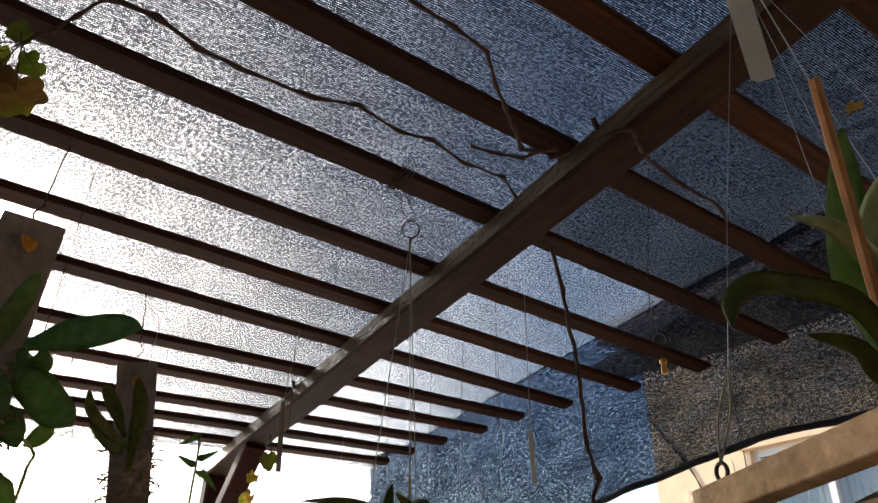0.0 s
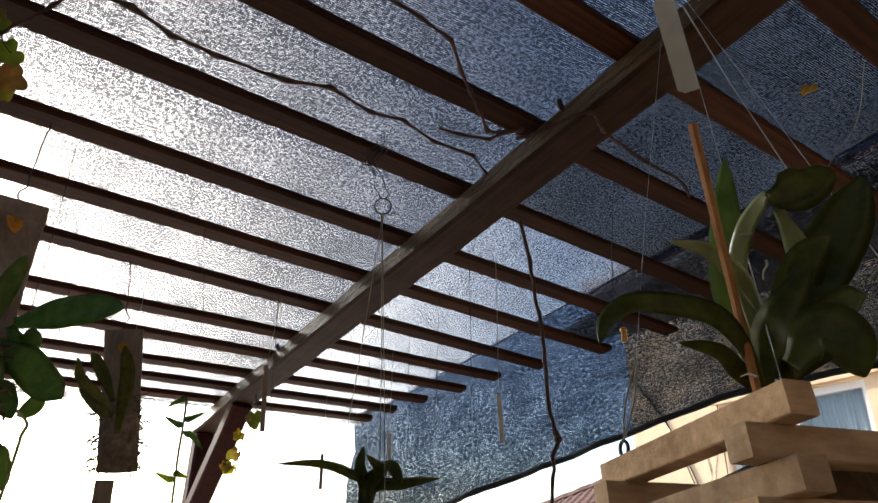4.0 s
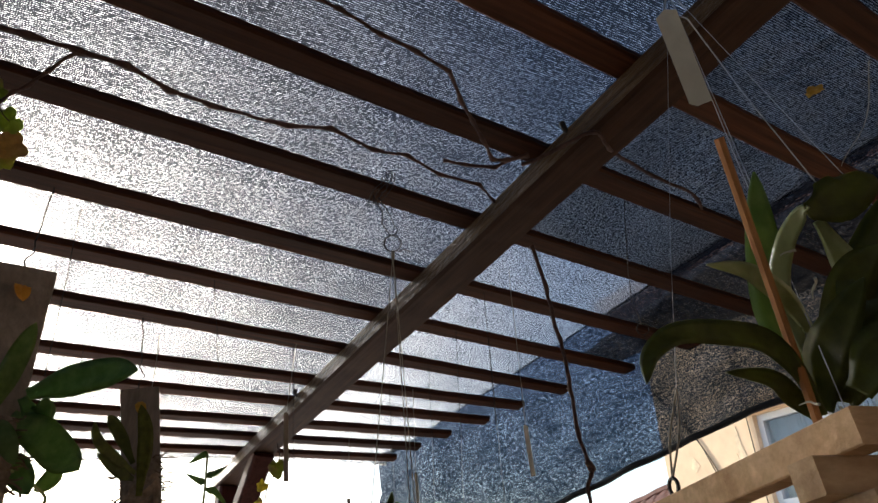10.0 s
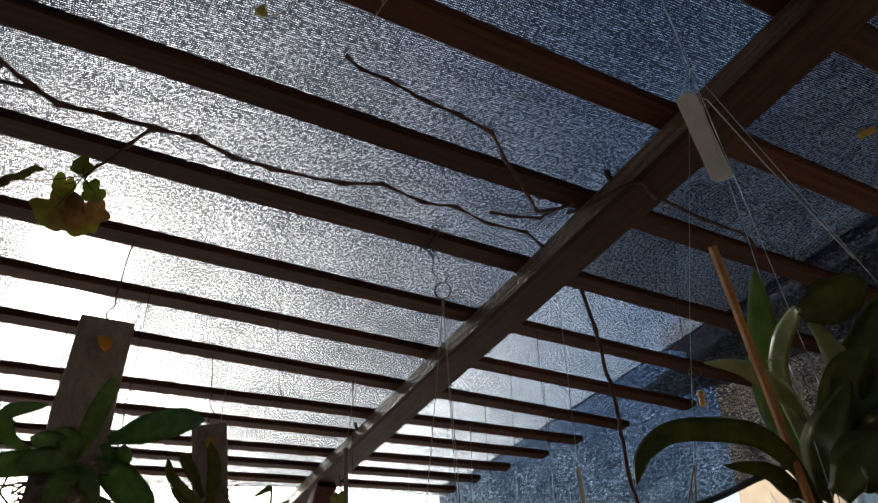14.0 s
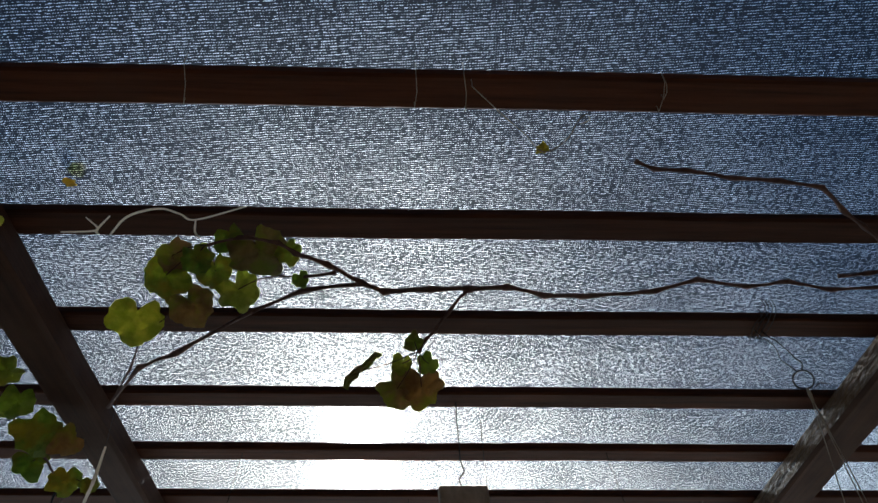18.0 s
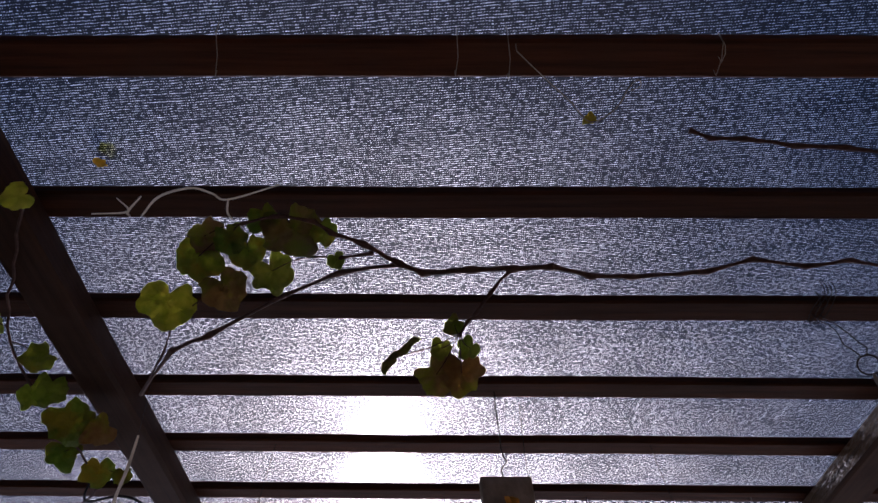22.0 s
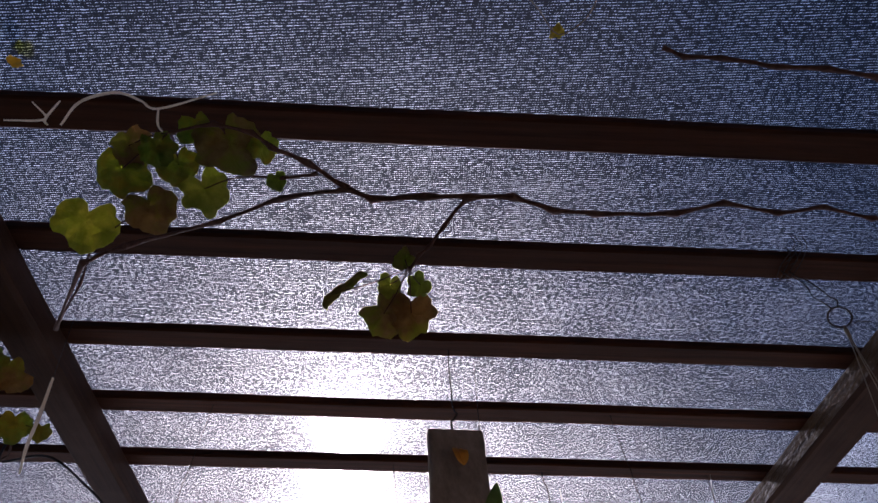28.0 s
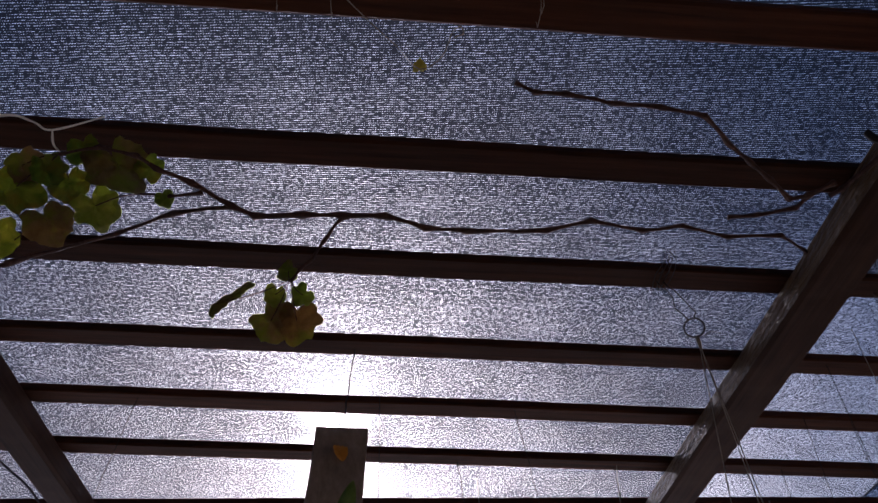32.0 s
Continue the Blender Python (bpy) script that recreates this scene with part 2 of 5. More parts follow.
def knitted(name, close, tint, shine, most, film, wide=1.0, fine=1.0, rows=0.2, loops=0.2, dashes=0.5, soft=0.14, grain=1.0, clump=0.5, haze=0.0, twist=0.0, dye=(0.2, 0.4, 0.76)):
    """Knitted shade net: rows of slanted stitches with small openings between tapes; close is how tight it is knitted."""
    n = Nodes(name)
    at = n.coords(uv=True)
    sep = n.add("SeparateXYZ")
    n.link(at, sep.inputs[0])
    across = n.math("ADD", n.math("MULTIPLY", sep.outputs[1], 1 / 0.0050), n.math("ADD", n.math("MULTIPLY", n.noise(at, 14.0, 2), 1.0), n.math("MULTIPLY", n.noise(at, 70.0, 2), 0.5)))
    row = n.math("SINE", n.math("MULTIPLY", across, 2 * math.pi))
    course = n.math("FLOOR", across)
    shift = n.tree.nodes.new("ShaderNodeTexWhiteNoise")
    shift.noise_dimensions = "1D"
    n.link(course, shift.inputs["W"])
    step = n.math("ADD", n.math("MULTIPLY", sep.outputs[0], 1 / 0.0047), n.math("ADD", n.math("MULTIPLY", n.math("FRACT", across), 0.8), n.math("MULTIPLY", shift.outputs["Value"], 0.35)))
    step = n.math("ADD", step, n.math("MULTIPLY", n.noise(at, 40.0, 3), 2.2))
    loop = n.math("SINE", n.math("MULTIPLY", step, 2 * math.pi))
    pair = n.add("CombineXYZ")
    n.link(course, pair.inputs[0]); n.link(n.math("FLOOR", step), pair.inputs[1])
    each = n.tree.nodes.new("ShaderNodeTexWhiteNoise")
    n.link(pair.outputs[0], each.inputs["Vector"])
    stitch = n.noise(n.coords((1.0, 1.25, 1.0), uv=True), 320.0 * fine, 2, 0.6)
    spark = n.noise(n.coords((1.0, 1.2, 1.0), uv=True), 108.0 * fine, 2, 0.6)
    dash = n.noise(n.coords((0.28, 1.0, 1.0), uv=True), 205.0 * fine, 2, 0.6)
    wale = n.noise(n.coords((1.0, 0.3, 1.0), uv=True), 230.0 * fine, 2, 0.6)
    mass = n.noise(at, 5.0, 3)
    h = n.math("ADD", n.math("MULTIPLY", row, rows), n.math("MULTIPLY", shift.outputs["Value"], rows * 0.14))
    for value, share in ((loop, loops), (each.outputs["Value"], loops * 0.9), (stitch, 1.1 * grain), (spark, clump), (mass, 0.25), (wale, 0.4 * grain), (dash, dashes)):
        h = n.math("ADD", h, n.math("MULTIPLY", value, share))
    gap = n.add("MapRange", From_Min=close, From_Max=close + soft, To_Min=0.0, To_Max=most)
    n.link(h, gap.inputs[0])
    tr, tl, df = n.add("BsdfTransparent"), n.add("BsdfTranslucent"), n.add("BsdfDiffuse")
    shade = n.add("MapRange", From_Min=close - 0.25, From_Max=close + 0.1, To_Min=0.05, To_Max=1.8)
    n.link(h, shade.inputs[0])
    n.link(n.mix(1.0, tint, shade.outputs[0], "MULTIPLY"), tl.inputs[0])
    df.inputs[0].default_value = (tint[0] * 0.3, tint[1] * 0.3, tint[2] * 0.3, 1)
    a, c = n.add("MixShader", Fac=1 - shine), n.add("MixShader")
    n.link(tl.outputs[0], a.inputs[1]); n.link(df.outputs[0], a.inputs[2])
    blue, f = n.add("BsdfTransparent"), n.add("MixShader")
    n.link(n.math("MULTIPLY", shade.outputs[0], film), f.inputs[0])
    blue.inputs[0].default_value = (*dye, 1)
    n.link(a.outputs[0], f.inputs[1]); n.link(blue.outputs[0], f.inputs[2])
    # the tapes are uneven and all twisted a little the same way
    uneven = n.add("Bump", Strength=1.0, Distance=1.0)
    n.link(n.math("ADD", n.math("MULTIPLY", stitch, 0.012), n.math("MULTIPLY", sep.outputs[0], twist)), uneven.inputs["Height"])
    tape = f.outputs[0]
    # an even glow in the openings stands in for sunlight scattered by the net
    scatter, o = n.add("BsdfTranslucent"), n.add("MixShader", Fac=haze)
    scatter.inputs[0].default_value = (0.62, 0.72, 0.86, 1)
    n.link(tr.outputs[0], o.inputs[1]); n.link(scatter.outputs[0], o.inputs[2])
    open_stitch = o.outputs[0]
    for bend, share, on_tape in ((1.012, 0.004, True), (0.988, 0.004, True), (1.035, 0.006, True), (0.966, 0.006, True), (1.2, 0.003, True), (1.09, 0.015, False), (0.92, 0.015, False), (1.3, 0.06, False), (1.5, 0.22, False), (1.9, 0.3, False), (0.7, 0.28, False)):
        rf, m = n.add("BsdfRefraction", IOR=bend, Roughness=1.0), n.add("MixShader", Fac=share * wide)
        rf.inputs[0].default_value = (0.96, 0.95, 0.93, 1)
        if not 0.9 < bend < 1.15:
            n.link(uneven.outputs[0], rf.inputs["Normal"])
        n.link(tape if on_tape else open_stitch, m.inputs[1]); n.link(rf.outputs[0], m.inputs[2])
        if on_tape:
            tape = m.outputs[0]
        else:
            open_stitch = m.outputs[0]
    n.link(tape, c.inputs[1]); n.link(open_stitch, c.inputs[2])
    n.link(gap.outputs[0], c.inputs[0])
    n.link(c.outputs[0], n.out.inputs[0])
    return n.mat


NET = knitted("shade_net", 2.545, (0.006, 0.008, 0.018), 0.6, 1.0, 0.03, 0.9, rows=0.72, loops=0.2, dashes=0.5, soft=0.1, grain=0.7, clump=1.7, haze=0.05, twist=1.8, dye=(0.15, 0.36, 0.8))
NET_DIM = knitted("dim_shade_net", 2.18, (0.008, 0.01, 0.017), 0.6, 1.0, 0.008, 1.18, rows=0.42, loops=0.24, dashes=0.4, soft=0.1, grain=0.75, clump=2.0, haze=0.0, twist=1.8)
NET_DARKEN = knitted("darkening_net", 1.73, (0.006, 0.008, 0.018), 0.6, 0.85, 0.022, 0.5, rows=0.3, loops=0.3, dashes=0.3, soft=0.16, grain=0.75, clump=1.15)
NET_FOLD = knitted("shade_net_fold", 1.55, (0.12, 0.09, 0.06), 0.6, 0.6, 0.0, 0.8)
NET_SIDE = knitted("shade_net_side", 1.47, (0.012, 0.014, 0.02), 0.5, 0.42, 0.045, 0.12, 0.6, 0.08, 0.08, 0.45, soft=0.2, dye=(0.27, 0.46, 0.78))


def glass():
    n = Nodes("window_glass", 0.03)
    n.bsdf.inputs["Transmission Weight"].default_value = 1.0
    n.bsdf.inputs["IOR"].default_value = 1.45
    n.bsdf.inputs["Base Color"].default_value = (0.85, 0.9, 0.92, 1)
    return n.mat


GLASS = glass()
DRAPE = plain("grey_drape", (0.5, 0.52, 0.55), 0.8, vary=0.12, scale=20)

# ---- building tools ----
ROOF = Matrix(((0.9990, -0.0056, 0.0435, 0), (0, 0.9921, 0.1256, 0), (-0.0439, -0.1255, 0.9911, EYE), (0, 0, 0, 1)))
DOWN = Vector((0, 0, -1))


def roof(u, v, w):
    """A place along the rafters, along the beams and up from the first eye, in the roof's tilted frame."""
    return ROOF @ Vector((S * u, S * v, S * w))


def along(places):
    return [roof(*p) for p in places]


def part(name, bm, mat, parent=None, label="", smooth=False):
    me = bpy.data.meshes.new(name)
    bmesh.ops.recalc_face_normals(bm, faces=bm.faces)
    bm.to_mesh(me)
    bm.free()
    me.materials.append(mat)
    if smooth:
        me.polygons.foreach_set("use_smooth", [True] * len(me.polygons))
    ob = new(name, me)
    if parent is not None:
        ob.parent = parent
        ob.matrix_parent_inverse = parent.matrix_basis.inverted()
    return tagged(ob, label)


def thing(name, label, category, group="", at=(0, 0, 0), kind=""):
    ob = new(name)
    ob.empty_display_size = 0.05
    ob.matrix_basis = at if isinstance(at, Matrix) else Matrix.Translation(at)
    return tagged(ob, label, category, group, kind)


def box(bm, lo, hi, m=Matrix()):
    vs = [bm.verts.new(m @ Vector((x, y, z))) for z in (lo[2], hi[2]) for x, y in ((lo[0], lo[1]), (hi[0], lo[1]), (hi[0], hi[1]), (lo[0], hi[1]))]
    for f in ((3, 2, 1, 0), (4, 5, 6, 7), (0, 1, 5, 4), (1, 2, 6, 5), (2, 3, 7, 6), (3, 0, 4, 7)):
        bm.faces.new([vs[i] for i in f])
    return bm


def loft(bm, rings, caps=True):
    """Skin closed rings of places one after another."""
    vs = [[bm.verts.new(p) for p in ring] for ring in rings]
    n = len(vs[0])
    for a, b in zip(vs, vs[1:]):
        for k in range(n):
            bm.faces.new((a[k], a[(k + 1) % n], b[(k + 1) % n], b[k]))
    if caps:
        bm.faces.new(vs[0][::-1])
        bm.faces.new(vs[-1])
    return bm


def timber(bm, a, b, wide, high, side, wob=0.0, seg=14, edge=0.12):
    """A sawn piece from a to b with eased edges; side is its width's direction, wob how far its edges wander."""
    a, b, side = Vector(a), Vector(b), Vector(side)
    d = (b - a).normalized()
    side = (side - d * side.dot(d)).normalized()
    up = side.cross(d)
    e = min(wide, high) * edge
    prof = [(-wide / 2, -high / 2 + e), (-wide / 2 + e, -high / 2), (wide / 2 - e, -high / 2), (wide / 2, -high / 2 + e),
            (wide / 2, high / 2 - e), (wide / 2 - e, high / 2), (-wide / 2 + e, high / 2), (-wide / 2, high / 2 - e)]
    rings = []
    for i in range(seg + 1):
        c = a.lerp(b, i / seg)
        j = [noise.noise(c * 2.3 + Vector((k * 7.1, 3.3, k))) * wob for k in range(3)]
        rings.append([c + side * (x * (1 + j[0] / wide) + j[1]) + up * (y + j[2] * 0.6) for x, y in prof])
    return loft(bm, rings)


def tube(bm, pts, r, seg=6, wob=0.0):
    """A round stem along places; r is one radius or one for each place."""
    pts = [Vector(p) for p in pts]
    rs = list(r) if isinstance(r, (list, tuple)) else [r] * len(pts)
    side, rings = None, []
    for i, p in enumerate(pts):
        d = (pts[min(i + 1, len(pts) - 1)] - pts[max(i - 1, 0)]).normalized()
        side = d.orthogonal().normalized() if side is None else (side - d * side.dot(d)).normalized()
        up = d.cross(side)
        rings.append([p + (rs[i] * (1 + wob * noise.noise(p * 90 + Vector((k, 0, 0))))) * (math.cos(t) * side + math.sin(t) * up) for k, t in enumerate(2 * math.pi * k / seg for k in range(seg))])
    return loft(bm, rings)


def curve(pts, n=6):
    """Catmull-Rom through places, n steps a span."""
    pts = [Vector(p) for p in pts]
    q = [2 * pts[0] - pts[1], *pts, 2 * pts[-1] - pts[-2]]
    out = []
    for a, b, c, d in zip(q, q[1:], q[2:], q[3:]):
        for i in range(n):
            t = i / n
            out.append(0.5 * (2 * b + (c - a) * t + (2 * a - 5 * b + 4 * c - d) * t * t + (3 * b - a - 3 * c + d) * t ** 3))
    return [*out, pts[-1]]


def gnarled(pts, amount, n=5):
    """The same way with small kinks, as woody stems have."""
    c = curve(pts, n)
    return [p + amount * Vector((noise.noise(p * 31), noise.noise(p * 31 + Vector((9, 0, 0))), noise.noise(p * 31 + Vector((0, 9, 0))))) for p in c]


def jointed(pts, amount, n=5):
    """Straight lengths that meet at kinks, as vine shoots grow from joint to joint."""
    pts = [Vector(p) for p in pts]
    out = [a.lerp(b, i / n) for a, b in zip(pts, pts[1:]) for i in range(n)] + [pts[-1]]
    return [p + amount * noise.noise_vector(p * 37) for p in out]


def swollen(i, n, r0, r1, knob):
    """A shoot's radius at place i of n: thickest just at its joints."""
    return (r0 + (r1 - r0) * i / (n - 1)) * (knob if i % 5 == 0 else 1.12 if i % 5 in (1, 4) else 0.92)


def torus(bm, c, axis, big, small, seg=20):
    axis = Vector(axis).normalized()
    x = axis.orthogonal().normalized()
    y = axis.cross(x)
    rings = []
    for i in range(seg):
        t = 2 * math.pi * i / seg
        o = math.cos(t) * x + math.sin(t) * y
        rings.append([c + o * big + small * (math.cos(s) * o + math.sin(s) * axis) for s in (2 * math.pi * k / 6 for k in range(6))])
    return loft(bm, [*rings, rings[0]], caps=False)


# ---- ground ----
# the unseen yard's dark colour replaces shade, so less light bounces up
bm = bmesh.new()
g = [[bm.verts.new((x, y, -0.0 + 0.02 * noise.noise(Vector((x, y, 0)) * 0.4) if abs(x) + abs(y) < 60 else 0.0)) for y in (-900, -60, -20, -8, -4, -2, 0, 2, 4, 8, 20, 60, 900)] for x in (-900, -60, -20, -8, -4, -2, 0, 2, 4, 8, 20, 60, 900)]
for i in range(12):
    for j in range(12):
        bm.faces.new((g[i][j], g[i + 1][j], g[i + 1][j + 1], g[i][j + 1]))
tagged(part("ground", bm, PAVE), "worn concrete yard under the pergola, coloured dark in place of shade", "ground", kind="structure")

# unseen slab, added to bounce sun onto the far beams and rafters
bm = bmesh.new()
box(bm, (-6.0, 3.5, -0.05), (5.7, 14.0, 0.06))
tagged(part("pavement", bm, BOUNCE), "unseen pale slab added to bounce sunlight under the pergola", "pavement", kind="structure")
# added wall, out of view, that keeps light off the near beams
bm = bmesh.new()
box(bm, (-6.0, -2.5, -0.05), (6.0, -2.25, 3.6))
tagged(part("wall_rear", bm, DIM), "unseen plain wall added to block light from behind", "wall", kind="structure")

# second added wall, against sky light from the open left side
bm = bmesh.new()
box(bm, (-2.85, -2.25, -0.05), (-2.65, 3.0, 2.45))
tagged(part("wall_side", bm, DIM), "unseen plain wall added to block light from the left", "wall", kind="structure")

# ---- pergola: two beams, flat rafters, posts and braces ----
Z = ROOF.col[2].to_3d()
pergola = thing("pergola", "brown stained wooden pergola with flat rafters laid over two beams", "pergola", at=ROOF)
BEAMS = ((-0.497, 0.048), (0.4655, 0.055))
for u, wide in BEAMS:
    bm = bmesh.new()
    timber(bm, (S * u, -2.0, S * 0.518), (S * u, S * 1.70, S * 0.518), S * wide, S * 0.036, (1, 0, 0), 0.004, 26)
    ob = part("beam", bm, BEAM, label="brown stained beam with its left side paled for grazing sun")
    # sun dapples on the left side are put in as a paler material
    ob.data.materials.append(BEAM_SUNLIT)
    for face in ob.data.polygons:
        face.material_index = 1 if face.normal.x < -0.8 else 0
    ob.parent = pergola
# the far rafters fan out a little: place over the middle, and slant
SLANT = {13: (1.118, -0.07), 14: (1.238, -0.09), 15: (1.383, -0.136), 16: (1.484, -0.14), 17: (1.596, -0.16)}
FAR = (-0.79, -0.64, -0.49, -0.34, -0.19, -0.045, 0.10, 0.251, 0.399, 0.545, 0.692, 0.826, 0.962, 1.10, 1.23, 1.335, 1.445, 1.553)
ENDS = {10: 1.06, 11: 1.02, 12: 0.965, 13: 0.925, 14: 0.905, 15: 0.87, 16: 0.845, 17: 0.83}
for i, v in enumerate(FAR):
    bm = bmesh.new()
    end = S * ENDS.get(i, 1.08)
    v0, slant = SLANT.get(i, (v - 0.0155, 0.0))
    timber(bm, (S * -1.12, S * v0 - S * 1.12 * slant, S * 0.542), (end, S * v0 + end * slant, S * 0.5425), S * 0.032, S * 0.012, (0, 1, 0), 0.003, 22, 0.2)
    ob = part("rafter", bm, WOOD)
    ob.parent = pergola
for u, wide in BEAMS:
    top = Vector((S * u, S * 1.675, S * 0.50))
    foot = ROOF.inverted() @ Vector((*(ROOF @ top).xy, -0.05))
    bm = bmesh.new()
    timber(bm, foot, top, 0.1, 0.1, (1, 0, 0), 0.004)
    ob = part("post", bm, POST)
    ob.parent = pergola
    a, b = Vector((S * u, S * 1.405, S * 0.505)), Vector((S * u, S * 1.70, S * 0.275))
    bm = bmesh.new()
    timber(bm, a, b, 0.1, 0.085, (1, 0, 0), 0.003)
    ob = part("brace", bm, POST, label="red-brown diagonal brace")
    ob.parent = pergola
for v in (0.33, 1.14):
    bm = bmesh.new()
    c = Vector((S * 0.441, S * v, S * 0.528))
    tube(bm, [c, c + Vector((-0.012, 0, 0.012)), c + Vector((-0.016, 0, 0.03))], 0.008, 8)
    ob = part("bolt", bm, WIRE)
    ob.parent = pergola


# ---- shade cloth ----
def sheet(name, place, nu, nv, size, mat, label):
    """A cloth from a function of two numbers from 0 to 1; size is its width and length, for the weave."""
    bm = bmesh.new()
    uv = bm.loops.layers.uv.new("weave")
    vs = [[bm.verts.new(place(i / nu, j / nv)) for j in range(nv + 1)] for i in range(nu + 1)]
    for i in range(nu):
        for j in range(nv):
            f = bm.faces.new((vs[i][j], vs[i + 1][j], vs[i + 1][j + 1], vs[i][j + 1]))
            for loop, (a, b) in zip(f.loops, ((i, j), (i + 1, j), (i + 1, j + 1), (i, j + 1))):
                loop[uv].uv = (size[0] * a / nu, size[1] * b / nv)
    return tagged(part(name, bm, mat, smooth=True), label, "shade cloth", "shade cloths")


def slack(p, amount):
    return amount * (noise.noise(p * 2.1) + 0.5 * noise.noise(p * 6.3))


def roof_sheet(a, b, start=-1.12, width=1.59):
    """A stretch of roof cloth; it is split over the beam to darken the right part."""
    u = start + width * a
    rim = 1.614 - 0.16 * u
    v = -0.9 + (rim + 0.94 - 0.03 * max(-0.6, min(0.6, u))) * b
    p = Vector((S * u, S * v, S * 0.5495))
    drop = max(0.0, v - rim) * S
    return ROOF @ (p + Vector((0, -0.55 * drop, abs(slack(p, 0.006)) - drop * (0.8 + 0.3 * noise.noise(Vector((u * 4, 0, 0)))))))


def hem_height(s):
    return 2.095 - (0.5 if s > 0 else 0.18) * s


def side_top(s):
    """The top of the side curtain, s from near (below 0) to far (about 1.09)."""
    return roof(1.07 - 0.24 * s, 0.60 + 0.85 * s, 0.545)


def side_sheet(a, b):
    """From the inner seam over the rafter ends, then down to the hem."""
    s = -1.35 + 2.44 * a
    edge = side_top(s)
    seam = roof(0.815 if s < 0.9 else 0.815 - 0.2 * (s - 0.9), 0.60 + 0.85 * s, 0.551)
    if b < 0.3:
        t = b / 0.3
        p = seam.lerp(edge + Vector((0.02, 0, 0.012)), t)
        return p + Vector((0, 0, abs(slack(p, 0.012)) * math.sin(math.pi * t)))
    t = (b - 0.3) / 0.7
    z = edge.z + (hem_height(s) - edge.z) * t
    fold = (0.018 + 0.03 * max(0.0, s - 0.75)) * math.sin(s * 38 + 2 * noise.noise(Vector((s * 3, t * 2, 0)))) * (0.35 + 0.65 * max(0, s)) * (0.3 + t)
    fold += 0.03 * noise.noise(Vector((s * 9, t * 2.5, 4)))
    fold += 0.022 * max(0.0, s - 0.45) * math.sin(s * 120 + 3 * noise.noise(Vector((s * 6, t, 8)))) * (0.2 + t)
    fold += 0.012 * math.exp(-((t - 0.3 - 0.06 * math.sin(s * 5)) / 0.03) ** 2) + 0.008 * math.exp(-((t - 0.68 + 0.05 * math.sin(s * 7)) / 0.025) ** 2)
    return Vector((edge.x + 0.02 + fold, edge.y + 0.3 * fold, z))


sheet("shade_cloth", roof_sheet, 90, 130, (S * 1.59, S * 2.477), NET, "blue-grey knitted shade cloth stretched over the rafters")
# darker copy of the roof cloth, for the light's falloff away from the sun
sheet("shade_cloth", lambda a, b: roof_sheet(a, b, 0.468, 0.352), 24, 130, (S * 0.352, S * 2.477), NET_DIM, "blue knitted shade cloth between beam and roof edge, darkened for dimmer light")
# unseen layer, added only to darken the roof's near right part
sheet("shade_cloth", lambda a, b: ROOF @ Vector((S * (0.466 + 0.38 * a), S * (-0.9 + 1.435 * b), S * 0.5565 + abs(slack(Vector((a * 3, b * 9, 2)), 0.006)))), 24, 80, (S * 0.38, S * 1.435), NET_DARKEN, "added blue cloth layer that darkens the roof over the near rafters")
sheet("side_curtain", side_sheet, 200, 40, (S * 2.2, 1.05), NET_SIDE, "blue knitted shade cloth draped over the rafter ends")


def spare_sheet(a, b):
    s = -1.35 + 1.62 * a
    p = roof(0.87 + 0.1 * max(0.0, s + 0.1), 0.60 + 0.85 * s, 0.556).lerp(side_top(s) + Vector((0.0, 0, 0.02)), b)
    return p + Vector((0, 0, abs(slack(p * 2, 0.03)) + 0.004))


sheet("folded_cloth", spare_sheet, 120, 12, (S * 1.5, 0.45), NET_FOLD, "spare fold of dark shade cloth along the roof edge")
bm = bmesh.new()
tube(bm, [side_sheet((s + 1.35) / 2.44, 1.0) + Vector((0, 0, -0.008)) for s in (-1.35 + 2.44 * i / 90 for i in range(91))], 0.013, 6, 0.2)
tagged(part("curtain_hem", bm, HEM), "black rope hem along the curtain edge", "rope")


